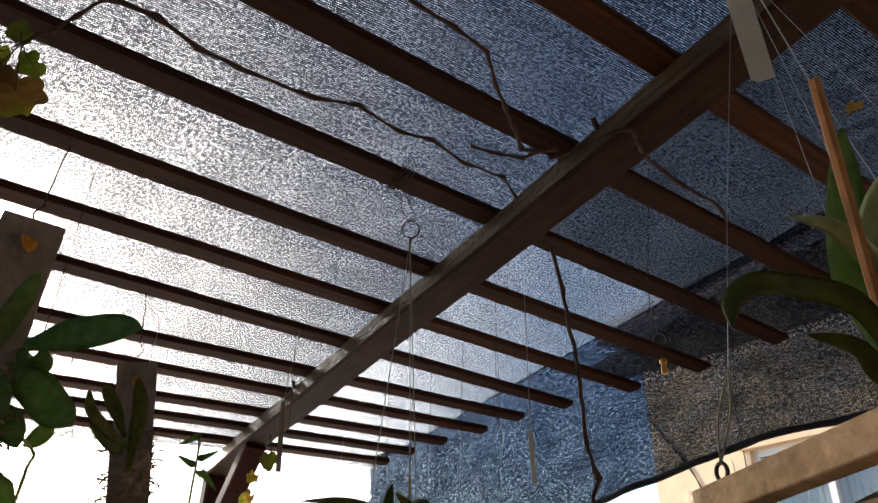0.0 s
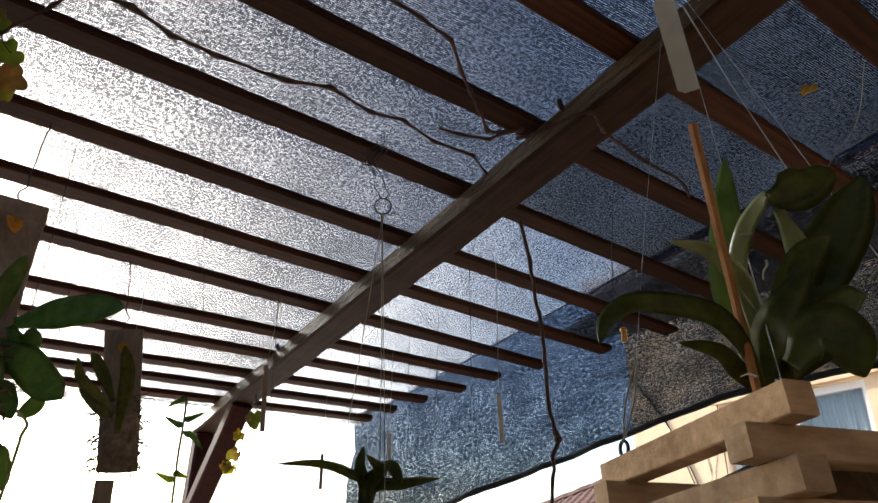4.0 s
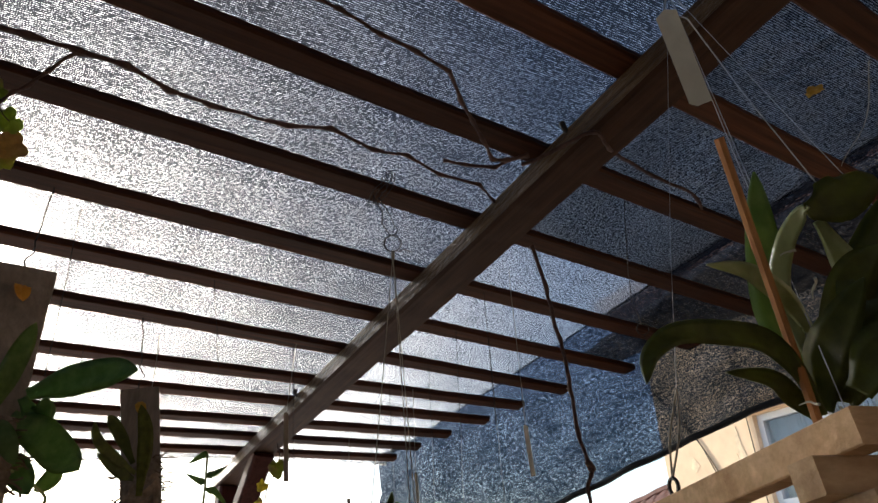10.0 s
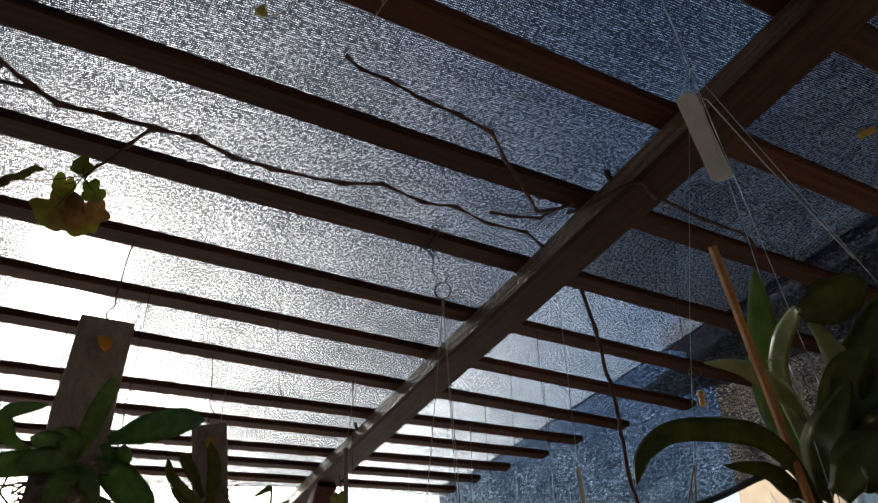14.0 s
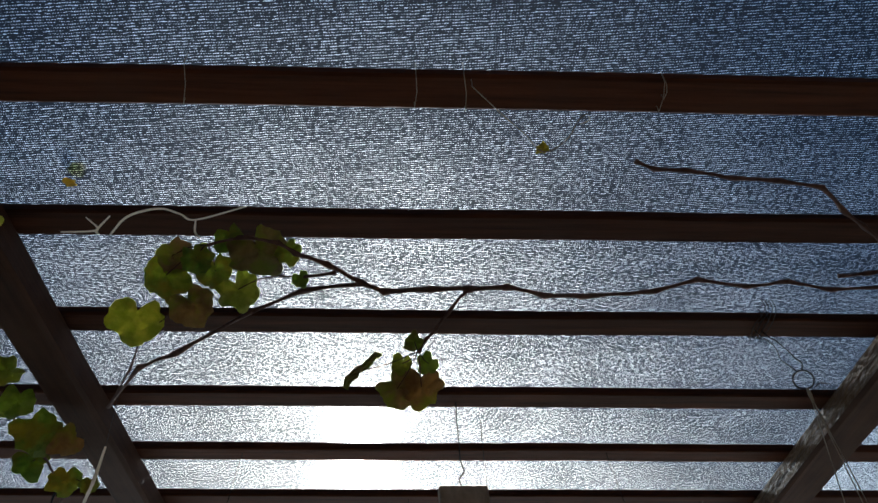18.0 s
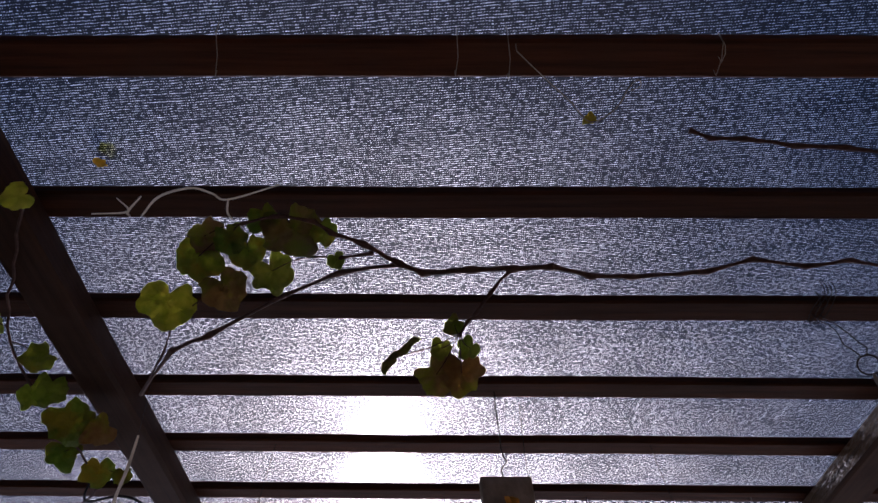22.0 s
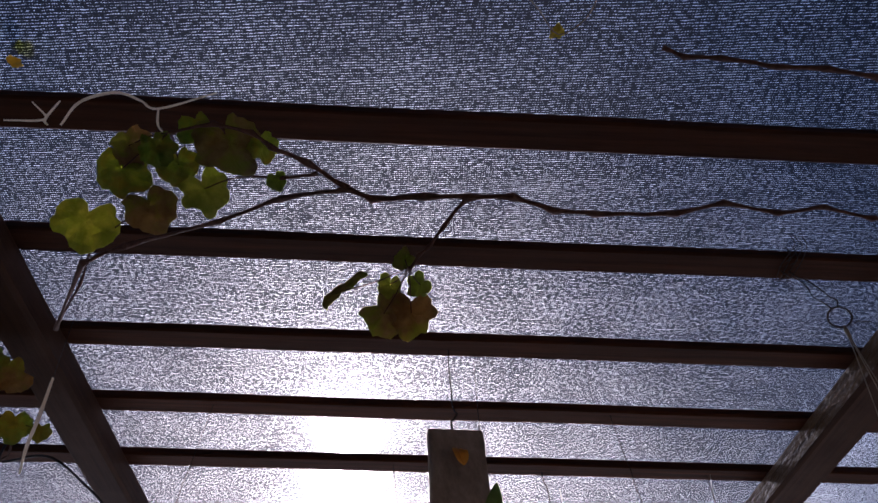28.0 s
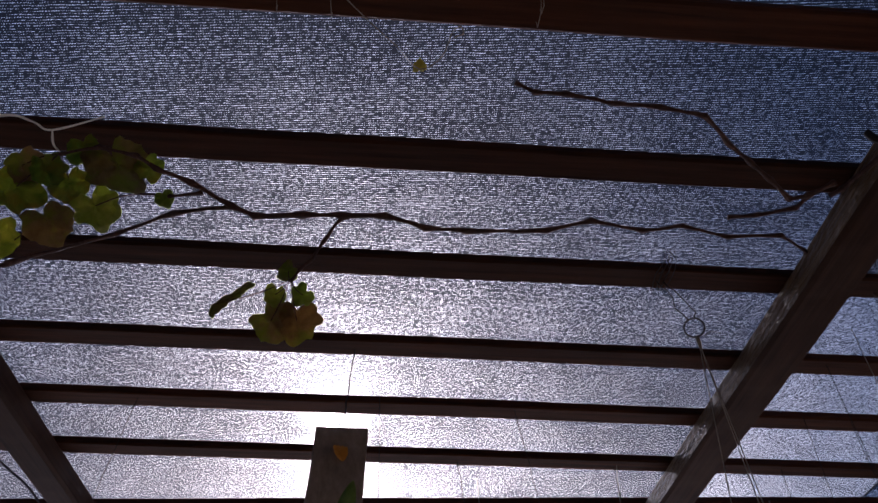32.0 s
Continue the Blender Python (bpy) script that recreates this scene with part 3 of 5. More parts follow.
# ---- leaves ----
def vine_leaf(bm, c, size, face, turn, curl=0.25):
    """A lobed, toothed vine leaf with its stalk notch, cupped along the main veins."""
    face = Vector(face).normalized()
    x = DOWN - face * DOWN.dot(face)
    x = x.normalized() if x.length > 0.2 else face.orthogonal().normalized()
    x = Matrix.Rotation(0.8 * math.sin(turn * 5), 3, face) @ x
    y = face.cross(x)
    n, rims = 34, 4
    seed = Vector(c) * 17
    rings = []
    for k in range(1, rims + 1):
        ring = []
        for i in range(n):
            t = 2 * math.pi * i / n
            r = 0.86 + 0.05 * math.cos(3 * t) + 0.055 * math.cos(5 * t) + 0.07 * math.cos(t) - 0.26 * math.exp(-((math.pi - t) / 0.3) ** 2)
            r += 0.02 * (-1) ** i + 0.3 * noise.noise(seed + Vector((math.cos(t) * 2, math.sin(t) * 2, 0)))
            r *= k / rims
            h = curl * (r * r) + 0.07 * math.cos(5 * t) * r + 0.16 * noise.noise(seed + Vector((math.cos(t) * r * 2, math.sin(t) * r * 2, 5)))
            ring.append(Vector(c) + size / 2 * (r * (math.cos(t) * x + math.sin(t) * y) - h * face))
        rings.append(ring)
    for lift in (0.0, 0.0008):
        mid = bm.verts.new(Vector(c) + face * lift)
        vs = [[bm.verts.new(p + face * lift) for p in ring] for ring in rings]
        for i in range(n):
            j = (i + 1) % n
            bm.faces.new((mid, vs[0][i], vs[0][j]) if not lift else (mid, vs[0][j], vs[0][i]))
            for a, b in zip(vs, vs[1:]):
                bm.faces.new((a[i], b[i], b[j], a[j]) if not lift else (a[i], a[j], b[j], b[i]))
    return bm


def strap_leaf(bm, pts, wide, face, fold=0.25, blunt=0.5):
    """A thick orchid leaf along places, folded a little along its midrib."""
    c = curve(pts, 16 if len(pts) < 4 else 10)
    face = Vector(face).normalized()
    rings = []
    for i, p in enumerate(c):
        t = i / (len(c) - 1)
        d = (c[min(i + 1, len(c) - 1)] - c[max(i - 1, 0)]).normalized()
        side = d.cross(face).normalized()
        up = side.cross(d)
        rise = min(1.0, t / 0.4)
        w = wide / 2 * (0.4 + 0.6 * rise * rise * (3 - 2 * rise)) * (1 - max(0.0, (t - 0.4) / 0.6) ** (2.0 + 2.2 * blunt)) ** 0.75
        w = max(w, wide * 0.03)
        th = 0.0016 * (0.4 + min(1, w / wide * 2))
        v = fold * w
        rings.append([p - side * w + up * v, p - side * w * 0.5 + up * (v * 0.45 + th), p + up * th * 0.6, p + side * w * 0.5 + up * (v * 0.45 + th), p + side * w + up * v,
                      p + side * w * 0.5 + up * (v * 0.45 - th), p - up * th, p - side * w * 0.5 + up * (v * 0.45 - th)])
    return loft(bm, rings)


EYE_AT = Vector((0, -0.05, EYE))


def facing(p, lift=0.0):
    """From a place towards the middle of the yard under the roof, at head height."""
    return (EYE_AT - Vector(p)).normalized() + Vector((0, 0, lift))


# ---- the vine under the cloth ----
vine = thing("grape_vine", "bare brown grape vine with a few yellowing leaves", "vine", at=roof(-0.138, 0.412, 0.488))
STEMS = (("stem", [(-0.138, 0.412, 0.488), (-0.118, 0.420, 0.485), (-0.074, 0.410, 0.480), (-0.037, 0.408, 0.479), (-0.001, 0.408, 0.482), (0.037, 0.426, 0.488), (0.075, 0.432, 0.493), (0.155, 0.442, 0.510), (0.200, 0.436, 0.522), (0.253, 0.444, 0.520), (0.290, 0.432, 0.516)] + [(0.289, 0.431, 0.516), (0.337, 0.441, 0.514), (0.387, 0.433, 0.511), (0.438, 0.471, 0.530)][1:], 0.0052, 0.0034), ("side_stem", [(-0.138, 0.412, 0.488), (-0.197, 0.433, 0.498), (-0.25, 0.451, 0.485), (-0.282, 0.393, 0.388), (-0.315, 0.409, 0.386), (-0.403, 0.548, 0.44)], 0.0042, 0.003),
         ("side_stem", [(-0.138, 0.412, 0.488), (-0.169, 0.387, 0.488), (-0.197, 0.373, 0.488), (-0.210, 0.361, 0.488), (-0.238, 0.354, 0.488), (-0.274, 0.364, 0.488)], 0.005, 0.0026), ("twig", [(-0.162, 0.398, 0.488), (-0.191, 0.404, 0.488), (-0.216, 0.403, 0.488)], 0.0034, 0.0018),
         ("twig", [(-0.038, 0.409, 0.479), (-0.056, 0.437, 0.475), (-0.068, 0.456, 0.468), (-0.076, 0.459, 0.460), (-0.084, 0.461, 0.445)], 0.0035, 0.003), ("twig", [(-0.352, 0.462, 0.462), (-0.37, 0.5, 0.452), (-0.403, 0.548, 0.44)], 0.002, 0.002))
for name, pts, r0, r1 in STEMS:
    way = jointed(along(pts), 0.002)
    n = len(way)
    bm = bmesh.new()
    tube(bm, way, [swollen(i, n, r0, r1, 1.75) for i in range(n)], 7, 0.3)
    part(name, bm, BARK, vine)
CLUSTER = list(zip([(-0.352, 0.440, 0.465), (-0.316, 0.395, 0.480), (-0.309, 0.378, 0.488), (-0.284, 0.373, 0.480), (-0.270, 0.389, 0.480), (-0.300, 0.429, 0.475), (-0.252, 0.408, 0.475), (-0.229, 0.373, 0.490), (-0.254, 0.365, 0.495), (-0.203, 0.375, 0.490), (-0.195, 0.404, 0.485), (-0.407, 0.335, 0.540)], (0.098, 0.085, 0.07, 0.062, 0.07, 0.085, 0.085, 0.11, 0.06, 0.05, 0.035, 0.03),
                   (VINE_YELLOW, VINE_GREEN, VINE_BROWN, VINE_GREEN, VINE_GREEN, VINE_BROWN, VINE_YELLOW, VINE_BROWN, VINE_GREEN, VINE_GREEN, VINE_YELLOW, VINE_YELLOW)))
for i, (p, size, mat) in enumerate(CLUSTER):
    c = roof(*p) if i < 11 else roof(p[0], p[1], 0.56)
    bm = bmesh.new()
    vine_leaf(bm, c, size * 1.2, facing(c) + 0.5 * noise.noise_vector(c * 9), 1.3 * i, 0.3)
    part("leaf", bm, mat, vine)
    if i < 11:
        near = min((roof(*q) for q in [(-0.138, 0.412, 0.488), (-0.169, 0.387, 0.488), (-0.197, 0.373, 0.488), (-0.210, 0.361, 0.488), (-0.238, 0.354, 0.488), (-0.274, 0.364, 0.488)] + [(-0.162, 0.398, 0.488), (-0.191, 0.404, 0.488), (-0.216, 0.403, 0.488)] + [(-0.352, 0.462, 0.462), (-0.37, 0.5, 0.452), (-0.403, 0.548, 0.44)]), key=lambda q: (q - c).length)
        bm = bmesh.new()
        tube(bm, curve([c, c.lerp(near, 0.5) + Vector((0, 0, 0.008)), near], 3), 0.0013, 5)
        part("stalk", bm, BARK, vine)
for i, (p, size, mat) in enumerate(zip([(-0.138, 0.484, 0.440), (-0.1, 0.484, 0.449), (-0.074, 0.481, 0.447), (-0.105, 0.510, 0.438), (-0.081, 0.510, 0.440), (-0.088, 0.464, 0.460)], (0.07, 0.042, 0.046, 0.082, 0.088, 0.04), (VINE_BROWN, VINE_YELLOW, VINE_YELLOW, VINE_BROWN, VINE_BROWN, VINE_BROWN))):
    c = roof(*p)
    bm = bmesh.new()
    if i == 0:
        a, b = c + Vector((-0.034, 0, -0.03)), c + Vector((0.036, 0, 0.042))
        tube(bm, curve([a + Vector((0.004, 0, -0.014)), a, a.lerp(b, 0.3) + Vector((-0.003, 0, 0.003)), a.lerp(b, 0.6), a.lerp(b, 0.85) + Vector((-0.004, 0, 0.003)), b + Vector((0.005, 0, -0.004))], 3), [0.001, 0.004, 0.006, 0.007, 0.008, 0.0085, 0.008, 0.0075, 0.008, 0.008, 0.007, 0.006, 0.0075, 0.008, 0.006, 0.002], 9, 0.9)
    else:
        vine_leaf(bm, c, size * 1.25, facing(c) + 0.35 * noise.noise_vector(c * 7), 2.1 * i + 0.4, 0.35)
    part("leaf", bm, mat, vine, "curled dry leaf" if i == 0 else "")
    bm = bmesh.new()
    top = roof(-0.084, 0.461, 0.447)
    tube(bm, curve([c, c.lerp(top, 0.5) + Vector((0, 0, -0.006)), top], 3), 0.0012, 5)
    part("stalk", bm, BARK, vine)

way = gnarled(along([(0.40, 0.37, 0.498), (0.405, 0.36, 0.496), (0.418, 0.325, 0.494), (0.435, 0.292, 0.494), (0.47, 0.305, 0.496), (0.517, 0.333, 0.53), (0.60, 0.346, 0.536), (0.69, 0.354, 0.54), (0.75, 0.40, 0.54)]), 0.004)
bm = bmesh.new()
tube(bm, way, [0.0048 * (1.3 if i % 5 == 0 else 1.0) for i in range(len(way))], 7, 0.25)
part("side_stem", bm, BARK, vine)

tip = thing("vine_twig", "bare kinked vine twig without leaves", "vine", at=roof(0.251, 0.288, 0.485))
for name, pts, r0, r1 in (("stem", [(0.103, 0.291, 0.522), (0.119, 0.294, 0.515), (0.143, 0.291, 0.510), (0.183, 0.291, 0.500), (0.216, 0.286, 0.490), (0.251, 0.288, 0.485), (0.278, 0.311, 0.483), (0.302, 0.327, 0.480), (0.322, 0.339, 0.475), (0.344, 0.355, 0.470)], 0.0036, 0.0042), ("fork", [(0.344, 0.355, 0.470), (0.371, 0.362, 0.485), (0.398, 0.357, 0.500)], 0.004, 0.0048), ("fork", [(0.306, 0.388, 0.480), (0.329, 0.382, 0.478), (0.358, 0.369, 0.475), (0.371, 0.362, 0.485)], 0.0034, 0.0042)):
    way = jointed(along(pts), 0.0015)
    n = len(way)
    bm = bmesh.new()
    tube(bm, way, [swollen(i, n, r0, r1, 1.6) for i in range(n)], 7, 0.25)
    part(name, bm, BARK, tip)

# the vine beyond the other beam
outer = thing("grape_vine", "leafy grape vine with green and brown leaves", "vine", at=roof(-0.56, 0.7, 0.47))
way = gnarled(along([(-0.455, 0.335, 0.497), (-0.5, 0.42, 0.495), (-0.545, 0.52, 0.485), (-0.55, 0.62, 0.478), (-0.545, 0.72, 0.475), (-0.56, 0.82, 0.475), (-0.64, 0.9, 0.475)]), 0.006)
bm = bmesh.new()
tube(bm, way, 0.0032, 6, 0.2)
part("stem", bm, BARK, outer)
for i, (p, size, mat) in enumerate(zip([(-0.522, 0.584, 0.470), (-0.525, 0.644, 0.470), (-0.497, 0.665, 0.470), (-0.532, 0.759, 0.470), (-0.640, 0.900, 0.470), (-0.511, 0.530, 0.470), (-0.559, 0.713, 0.470), (-0.507, 0.771, 0.470)] + [(-0.455, 0.335, 0.490), (-0.553, 0.487, 0.480), (-0.559, 0.610, 0.480)], (0.09, 0.13, 0.09, 0.1, 0.11, 0.08, 0.1, 0.06, 0.062, 0.09, 0.07),
                                       (VINE_YELLOW, VINE_GREEN, VINE_BROWN, VINE_GREEN, VINE_BROWN, VINE_GREEN, VINE_GREEN, VINE_GREEN, VINE_YELLOW, VINE_YELLOW, VINE_YELLOW))):
    c = roof(*p)
    bm = bmesh.new()
    vine_leaf(bm, c, size, facing(c) + 0.5 * noise.noise_vector(c * 9), 1.7 * i, 0.3)
    part("leaf", bm, mat, outer)
    near = min(way, key=lambda q: (q - c).length)
    bm = bmesh.new()
    tube(bm, curve([c, c.lerp(near, 0.5) + Vector((0, 0, 0.006)), near], 3), 0.0012, 5)
    part("stalk", bm, BARK, outer)

# a stem hanging free from the beam
bm = bmesh.new()
way = gnarled(along([(0.503, 0.486, 0.491), (0.517, 0.492, 0.449), (0.535, 0.505, 0.389), (0.541, 0.506, 0.353), (0.548, 0.514, 0.301), (0.553, 0.520, 0.251), (0.552, 0.514, 0.227), (0.549, 0.508, 0.210), (0.539, 0.507, 0.194), (0.533, 0.507, 0.168)]) + [roof(0.53, 0.52, 0.08), roof(0.535, 0.53, -0.05)], 0.005)
n = len(way)
tube(bm, way, [(0.0055 - 0.001 * i / n) * (2.0 if 31 <= i <= 34 else 1.3 if i % 6 == 0 else 1.0) for i in range(n)], 7, 0.3)
tagged(part("dry_vine", bm, BARK), "knotty dry vine stem hanging from the beam", "vine")
for p, size in zip([(0.0233, 0.290, 0.5363), (-0.411, 0.342, 0.547), (0.668, 0.163, 0.547)], (0.03, 0.03, 0.05)):
    bm = bmesh.new()
    vine_leaf(bm, roof(*p), size, DOWN, p[0] * 40, 0.1)
    tagged(part("fallen_leaf", bm, DRY_LEAF if p[0] > 0.5 else AUTUMN), "small dry yellow leaf lying against the cloth", "leaf", "fallen leaves")


# ---- raffia ties, threads and wires on the rafters ----
def ribbon(bm, pts, wide, face):
    """A flat tape along places, with a little thickness."""
    c = curve(pts, 6)
    rings = []
    for i, p in enumerate(c):
        d = (c[min(i + 1, len(c) - 1)] - c[max(i - 1, 0)]).normalized()
        s = d.cross(Vector(face)).normalized()
        u = s.cross(d)
        w = wide / 2 * (0.35 + 0.65 * math.sin(math.pi * min(1, 0.12 + 0.8 * i / (len(c) - 1))) * (1 + 0.4 * noise.noise(p * 60)))
        rings.append([p - s * w, p + s * w, p + s * w + u * 0.0006, p - s * w + u * 0.0006])
    return loft(bm, rings)


def low(pts, d=-0.006):
    """Just below the rafters' underside."""
    return along([(u, v, w + d) for u, v, w in pts])


tie = thing("raffia_tie", "pale raffia tape knotted round a rafter", "tie", "raffia ties", at=roof(-0.293, 0.364, 0.528))
for pts, wide in (([(-0.378, 0.384, 0.528), (-0.355, 0.361, 0.528), (-0.324, 0.351, 0.528), (-0.306, 0.357, 0.528), (-0.293, 0.364, 0.528), (-0.243, 0.347, 0.528)], 0.006), ([(-0.293, 0.364, 0.528), (-0.297, 0.379, 0.528), (-0.294, 0.388, 0.528)], 0.005)):
    bm = bmesh.new()
    ribbon(bm, low(pts), wide, DOWN)
    part("tape", bm, RAFFIA, tie)
tie = thing("raffia_tie", "pale raffia tape knotted round a rafter", "tie", "raffia ties", at=roof(-0.39, 0.38, 0.528))
for pts in ([(-0.425, 0.383, 0.530), (-0.390, 0.380, 0.530), (-0.395, 0.364, 0.530)], [(-0.390, 0.386, 0.530), (-0.390, 0.380, 0.530), (-0.372, 0.362, 0.530)]):
    bm = bmesh.new()
    ribbon(bm, low(pts), 0.005, DOWN)
    part("tape", bm, RAFFIA, tie)
strap = thing("white_strap", "white plastic strap hanging on a dark thread", "strap", at=roof(*[(-0.421, 0.609, 0.430), (-0.438, 0.645, 0.410), (-0.460, 0.685, 0.400), (-0.476, 0.721, 0.390)][0]))
bm = bmesh.new()
ribbon(bm, along([(-0.421, 0.609, 0.430), (-0.438, 0.645, 0.410), (-0.460, 0.685, 0.400), (-0.476, 0.721, 0.390)]), 0.008, facing(roof(-0.44, 0.65, 0.4)))
part("tape", bm, RAFFIA, strap)
bm = bmesh.new()
tube(bm, [roof(-0.43, 0.6, 0.536), roof(*[(-0.421, 0.609, 0.430), (-0.438, 0.645, 0.410), (-0.460, 0.685, 0.400), (-0.476, 0.721, 0.390)][0])], 0.0006, 4)
part("thread", bm, BLACK, strap)
bm = bmesh.new()
tube(bm, curve([roof(-0.6, 0.87, 0.535), *along([(-0.592, 0.858, 0.480), (-0.530, 0.826, 0.470), (-0.498, 0.820, 0.460), (-0.475, 0.854, 0.450), (-0.457, 0.897, 0.440)]), roof(-0.45, 1.0, 0.42)], 5), 0.0035, 6)
tagged(part("black_cable", bm, BLACK), "thin black cable sagging past the beam", "cable", "cables")
for pts in ([(-0.050, 0.213, 0.535), (-0.047, 0.248, 0.535)], [(0.114, 0.220, 0.535), (0.115, 0.234, 0.535)], [(-0.269, 0.209, 0.535), (-0.278, 0.245, 0.535)], [(-0.088, 0.214, 0.535), (-0.089, 0.245, 0.535)], [(0.112, 0.218, 0.535), (0.114, 0.245, 0.535)]):
    bm = bmesh.new()
    a, b = low(pts)
    tube(bm, [a + Vector((0, 0, 0.03)), a, a.lerp(b, 0.5) + Vector((0.003, 0, -0.001)), b, b + Vector((0, 0, 0.03))], 0.0008, 5)
    tagged(part("wire_loop", bm, CORD), "thin wire loop wound round a rafter", "wire", "wire loops")
for pts in ([(-0.043, 0.222, 0.530), (-0.016, 0.248, 0.530), (0.004, 0.267, 0.532), (0.0233, 0.288, 0.536), (0.041, 0.274, 0.534), (0.047, 0.252, 0.530), (0.053, 0.246, 0.530), (0.056, 0.252, 0.531), (0.049, 0.256, 0.531)],):
    bm = bmesh.new()
    tube(bm, [low(pts)[0] + Vector((0, 0, 0.02)), *curve(low(pts), 4)], 0.0011, 5)
    tagged(part("loose_thread", bm, CORD), "loose pale thread dangling from a rafter", "thread", "threads")


bm = bmesh.new()
tube(bm, gnarled(along([(0.673, 0.105, 0.54), (0.749, 0.153, 0.536), (0.783, 0.199, 0.532), (0.797, 0.217, 0.53)]), 0.003, 4), 0.0012, 5)
tagged(part("loose_thread", bm, CORD), "loose pale thread dangling from a rafter", "thread", "threads")


bm = bmesh.new()
for k in range(4):
    shift = 0.004 * k - 0.006
    tube(bm, curve([roof(0.302 + shift, 0.494, 0.548), roof(0.302 + shift, 0.495, 0.534), roof(0.302 + shift * 1.6, 0.52, 0.5335), roof(0.302 + shift, 0.545, 0.534), roof(0.302 + shift, 0.546, 0.548)], 3), 0.0012, 5)
tagged(part("wire_loop", bm, WIRE), "dark wire wound several times round a rafter", "wire", "wire loops")


def hanging_wire(place, length, kink=0.004, r=0.0011, mat=None, label="thin rusty wire hanging from a rafter", sway=(0, 0)):
    """A wire looped over a rafter that hangs straight down."""
    top = roof(*place)
    c = [top + Vector((sway[0] * t, sway[1] * t, -length * t)) + kink * Vector((noise.noise(Vector((t * 9, length, 1))), noise.noise(Vector((t * 9, length, 7))), 0)) * (1 if 0 < t < 1 else 0) for t in (i / 12 for i in range(13))]
    bm = bmesh.new()
    tube(bm, c, r, 5)
    return tagged(part("hanging_wire", bm, mat or WIRE), label, "wire", "hanging wires")


# ---- ring with its wire, cords and the pot below ----
ring_at = roof(0.305, 0.502, 0.446)
hanger = thing("hanging_orchid", "orchid in a clay pot hung on cords from a steel ring", "orchid", at=ring_at)
bm = bmesh.new()
torus(bm, ring_at, facing(ring_at, 0.3), 0.021, 0.0019, 28)
part("ring", bm, WIRE, hanger, "rusty steel ring")
for du in (-0.004, 0.004):
    bm = bmesh.new()
    t0 = roof(0.302 + du, 0.532, 0.536)
    c = [roof(0.303 + du, 0.512, 0.552), roof(0.303 + du, 0.51, 0.534), t0, roof(0.304 + du, 0.515, 0.50), roof(0.304 + 2 * du, 0.505, 0.47), ring_at + Vector((2 * du, 0, 0.02))]
    tube(bm, gnarled(c, 0.006, 4), 0.0014, 5)
    part("wire", bm, WIRE, hanger)
bm = bmesh.new()
tube(bm, [ring_at + Vector((0.016, 0, -0.02)), ring_at + Vector((0.03, -0.005, -0.012)), ring_at + Vector((0.05, -0.01, -0.018))], 0.0012, 5)
part("wire_end", bm, WIRE, hanger)
knot = ring_at + Vector((0.0, 0, -0.036))
bm = bmesh.new()
tube(bm, [ring_at + Vector((0, 0, -0.02)), knot + Vector((0, 0, 0.008)), knot, knot + Vector((0, 0, -0.02))], [0.002, 0.004, 0.0045, 0.002], 7)
part("knot", bm, CORD, hanger)
pot = ring_at + Vector((0, 0, -0.80))
for k in range(3):
    t = 2 * math.pi * (k + 0.3) / 3
    rim = pot + 0.075 * Vector((math.cos(t), math.sin(t), 0))
    bm = bmesh.new()
    tube(bm, [knot, knot.lerp(rim, 0.5) + Vector((0.002, 0.001, 0)), rim], 0.0011, 5)
    part("cord", bm, CORD, hanger)
bm = bmesh.new()
prof = [(0.052, -0.13), (0.07, 0.0), (0.078, 0.0), (0.078, 0.018), (0.068, 0.018), (0.064, -0.01), (0.002, -0.012)]
loft(bm, [[pot + Vector((r * math.cos(t), r * math.sin(t), z)) for t in (2 * math.pi * k / 20 for k in range(20))] for r, z in [(0.002, -0.13), *prof]])
part("pot", bm, POT, hanger, smooth=False)
root = pot + Vector((0, 0, 0.0))
for pts, wide in (([(0.324, 0.555, 0.143), (0.296, 0.541, 0.153), (0.261, 0.532, 0.155), (0.219, 0.526, 0.149)], 0.026), ([(0.325, 0.555, 0.141), (0.317, 0.554, 0.163), (0.317, 0.548, 0.184)], 0.03), ([(0.327, 0.554, 0.141), (0.329, 0.536, 0.156), (0.310, 0.530, 0.170)], 0.036), ([(0.329, 0.553, 0.141), (0.345, 0.517, 0.143), (0.362, 0.478, 0.143)], 0.032), ([(0.327, 0.554, 0.141), (0.332, 0.521, 0.158), (0.333, 0.498, 0.135)], 0.04)):
    way = [root, *along(pts)]
    bm = bmesh.new()
    strap_leaf(bm, way, wide, facing(way[-1], 0.5), 0.3, 0.0)
    part("leaf", bm, ORCHID, hanger, smooth=True)


# ---- boards with mounted orchids ----
def slab(bm, corners, thick):
    """A board from its four face corners: top two, then bottom two the other way round."""
    a, b, c, d = corners
    nrm = (b - a).cross(d - a).normalized()
    if nrm.dot(EYE_AT - a) < 0:
        nrm = -nrm
    rows = []
    for i in range(15):
        t = i / 14
        l, r = a.lerp(d, t), b.lerp(c, t)
        j = 0.0025
        l, r = l + (r - l).normalized() * j * noise.noise(l * 40), r + (r - l).normalized() * j * noise.noise(r * 40)
        e = (r - l) * 0.03
        rows.append([l, l + e + nrm * 0.002, r - e + nrm * 0.002, r, r - nrm * thick, l - nrm * thick])
    return loft(bm, rows), nrm


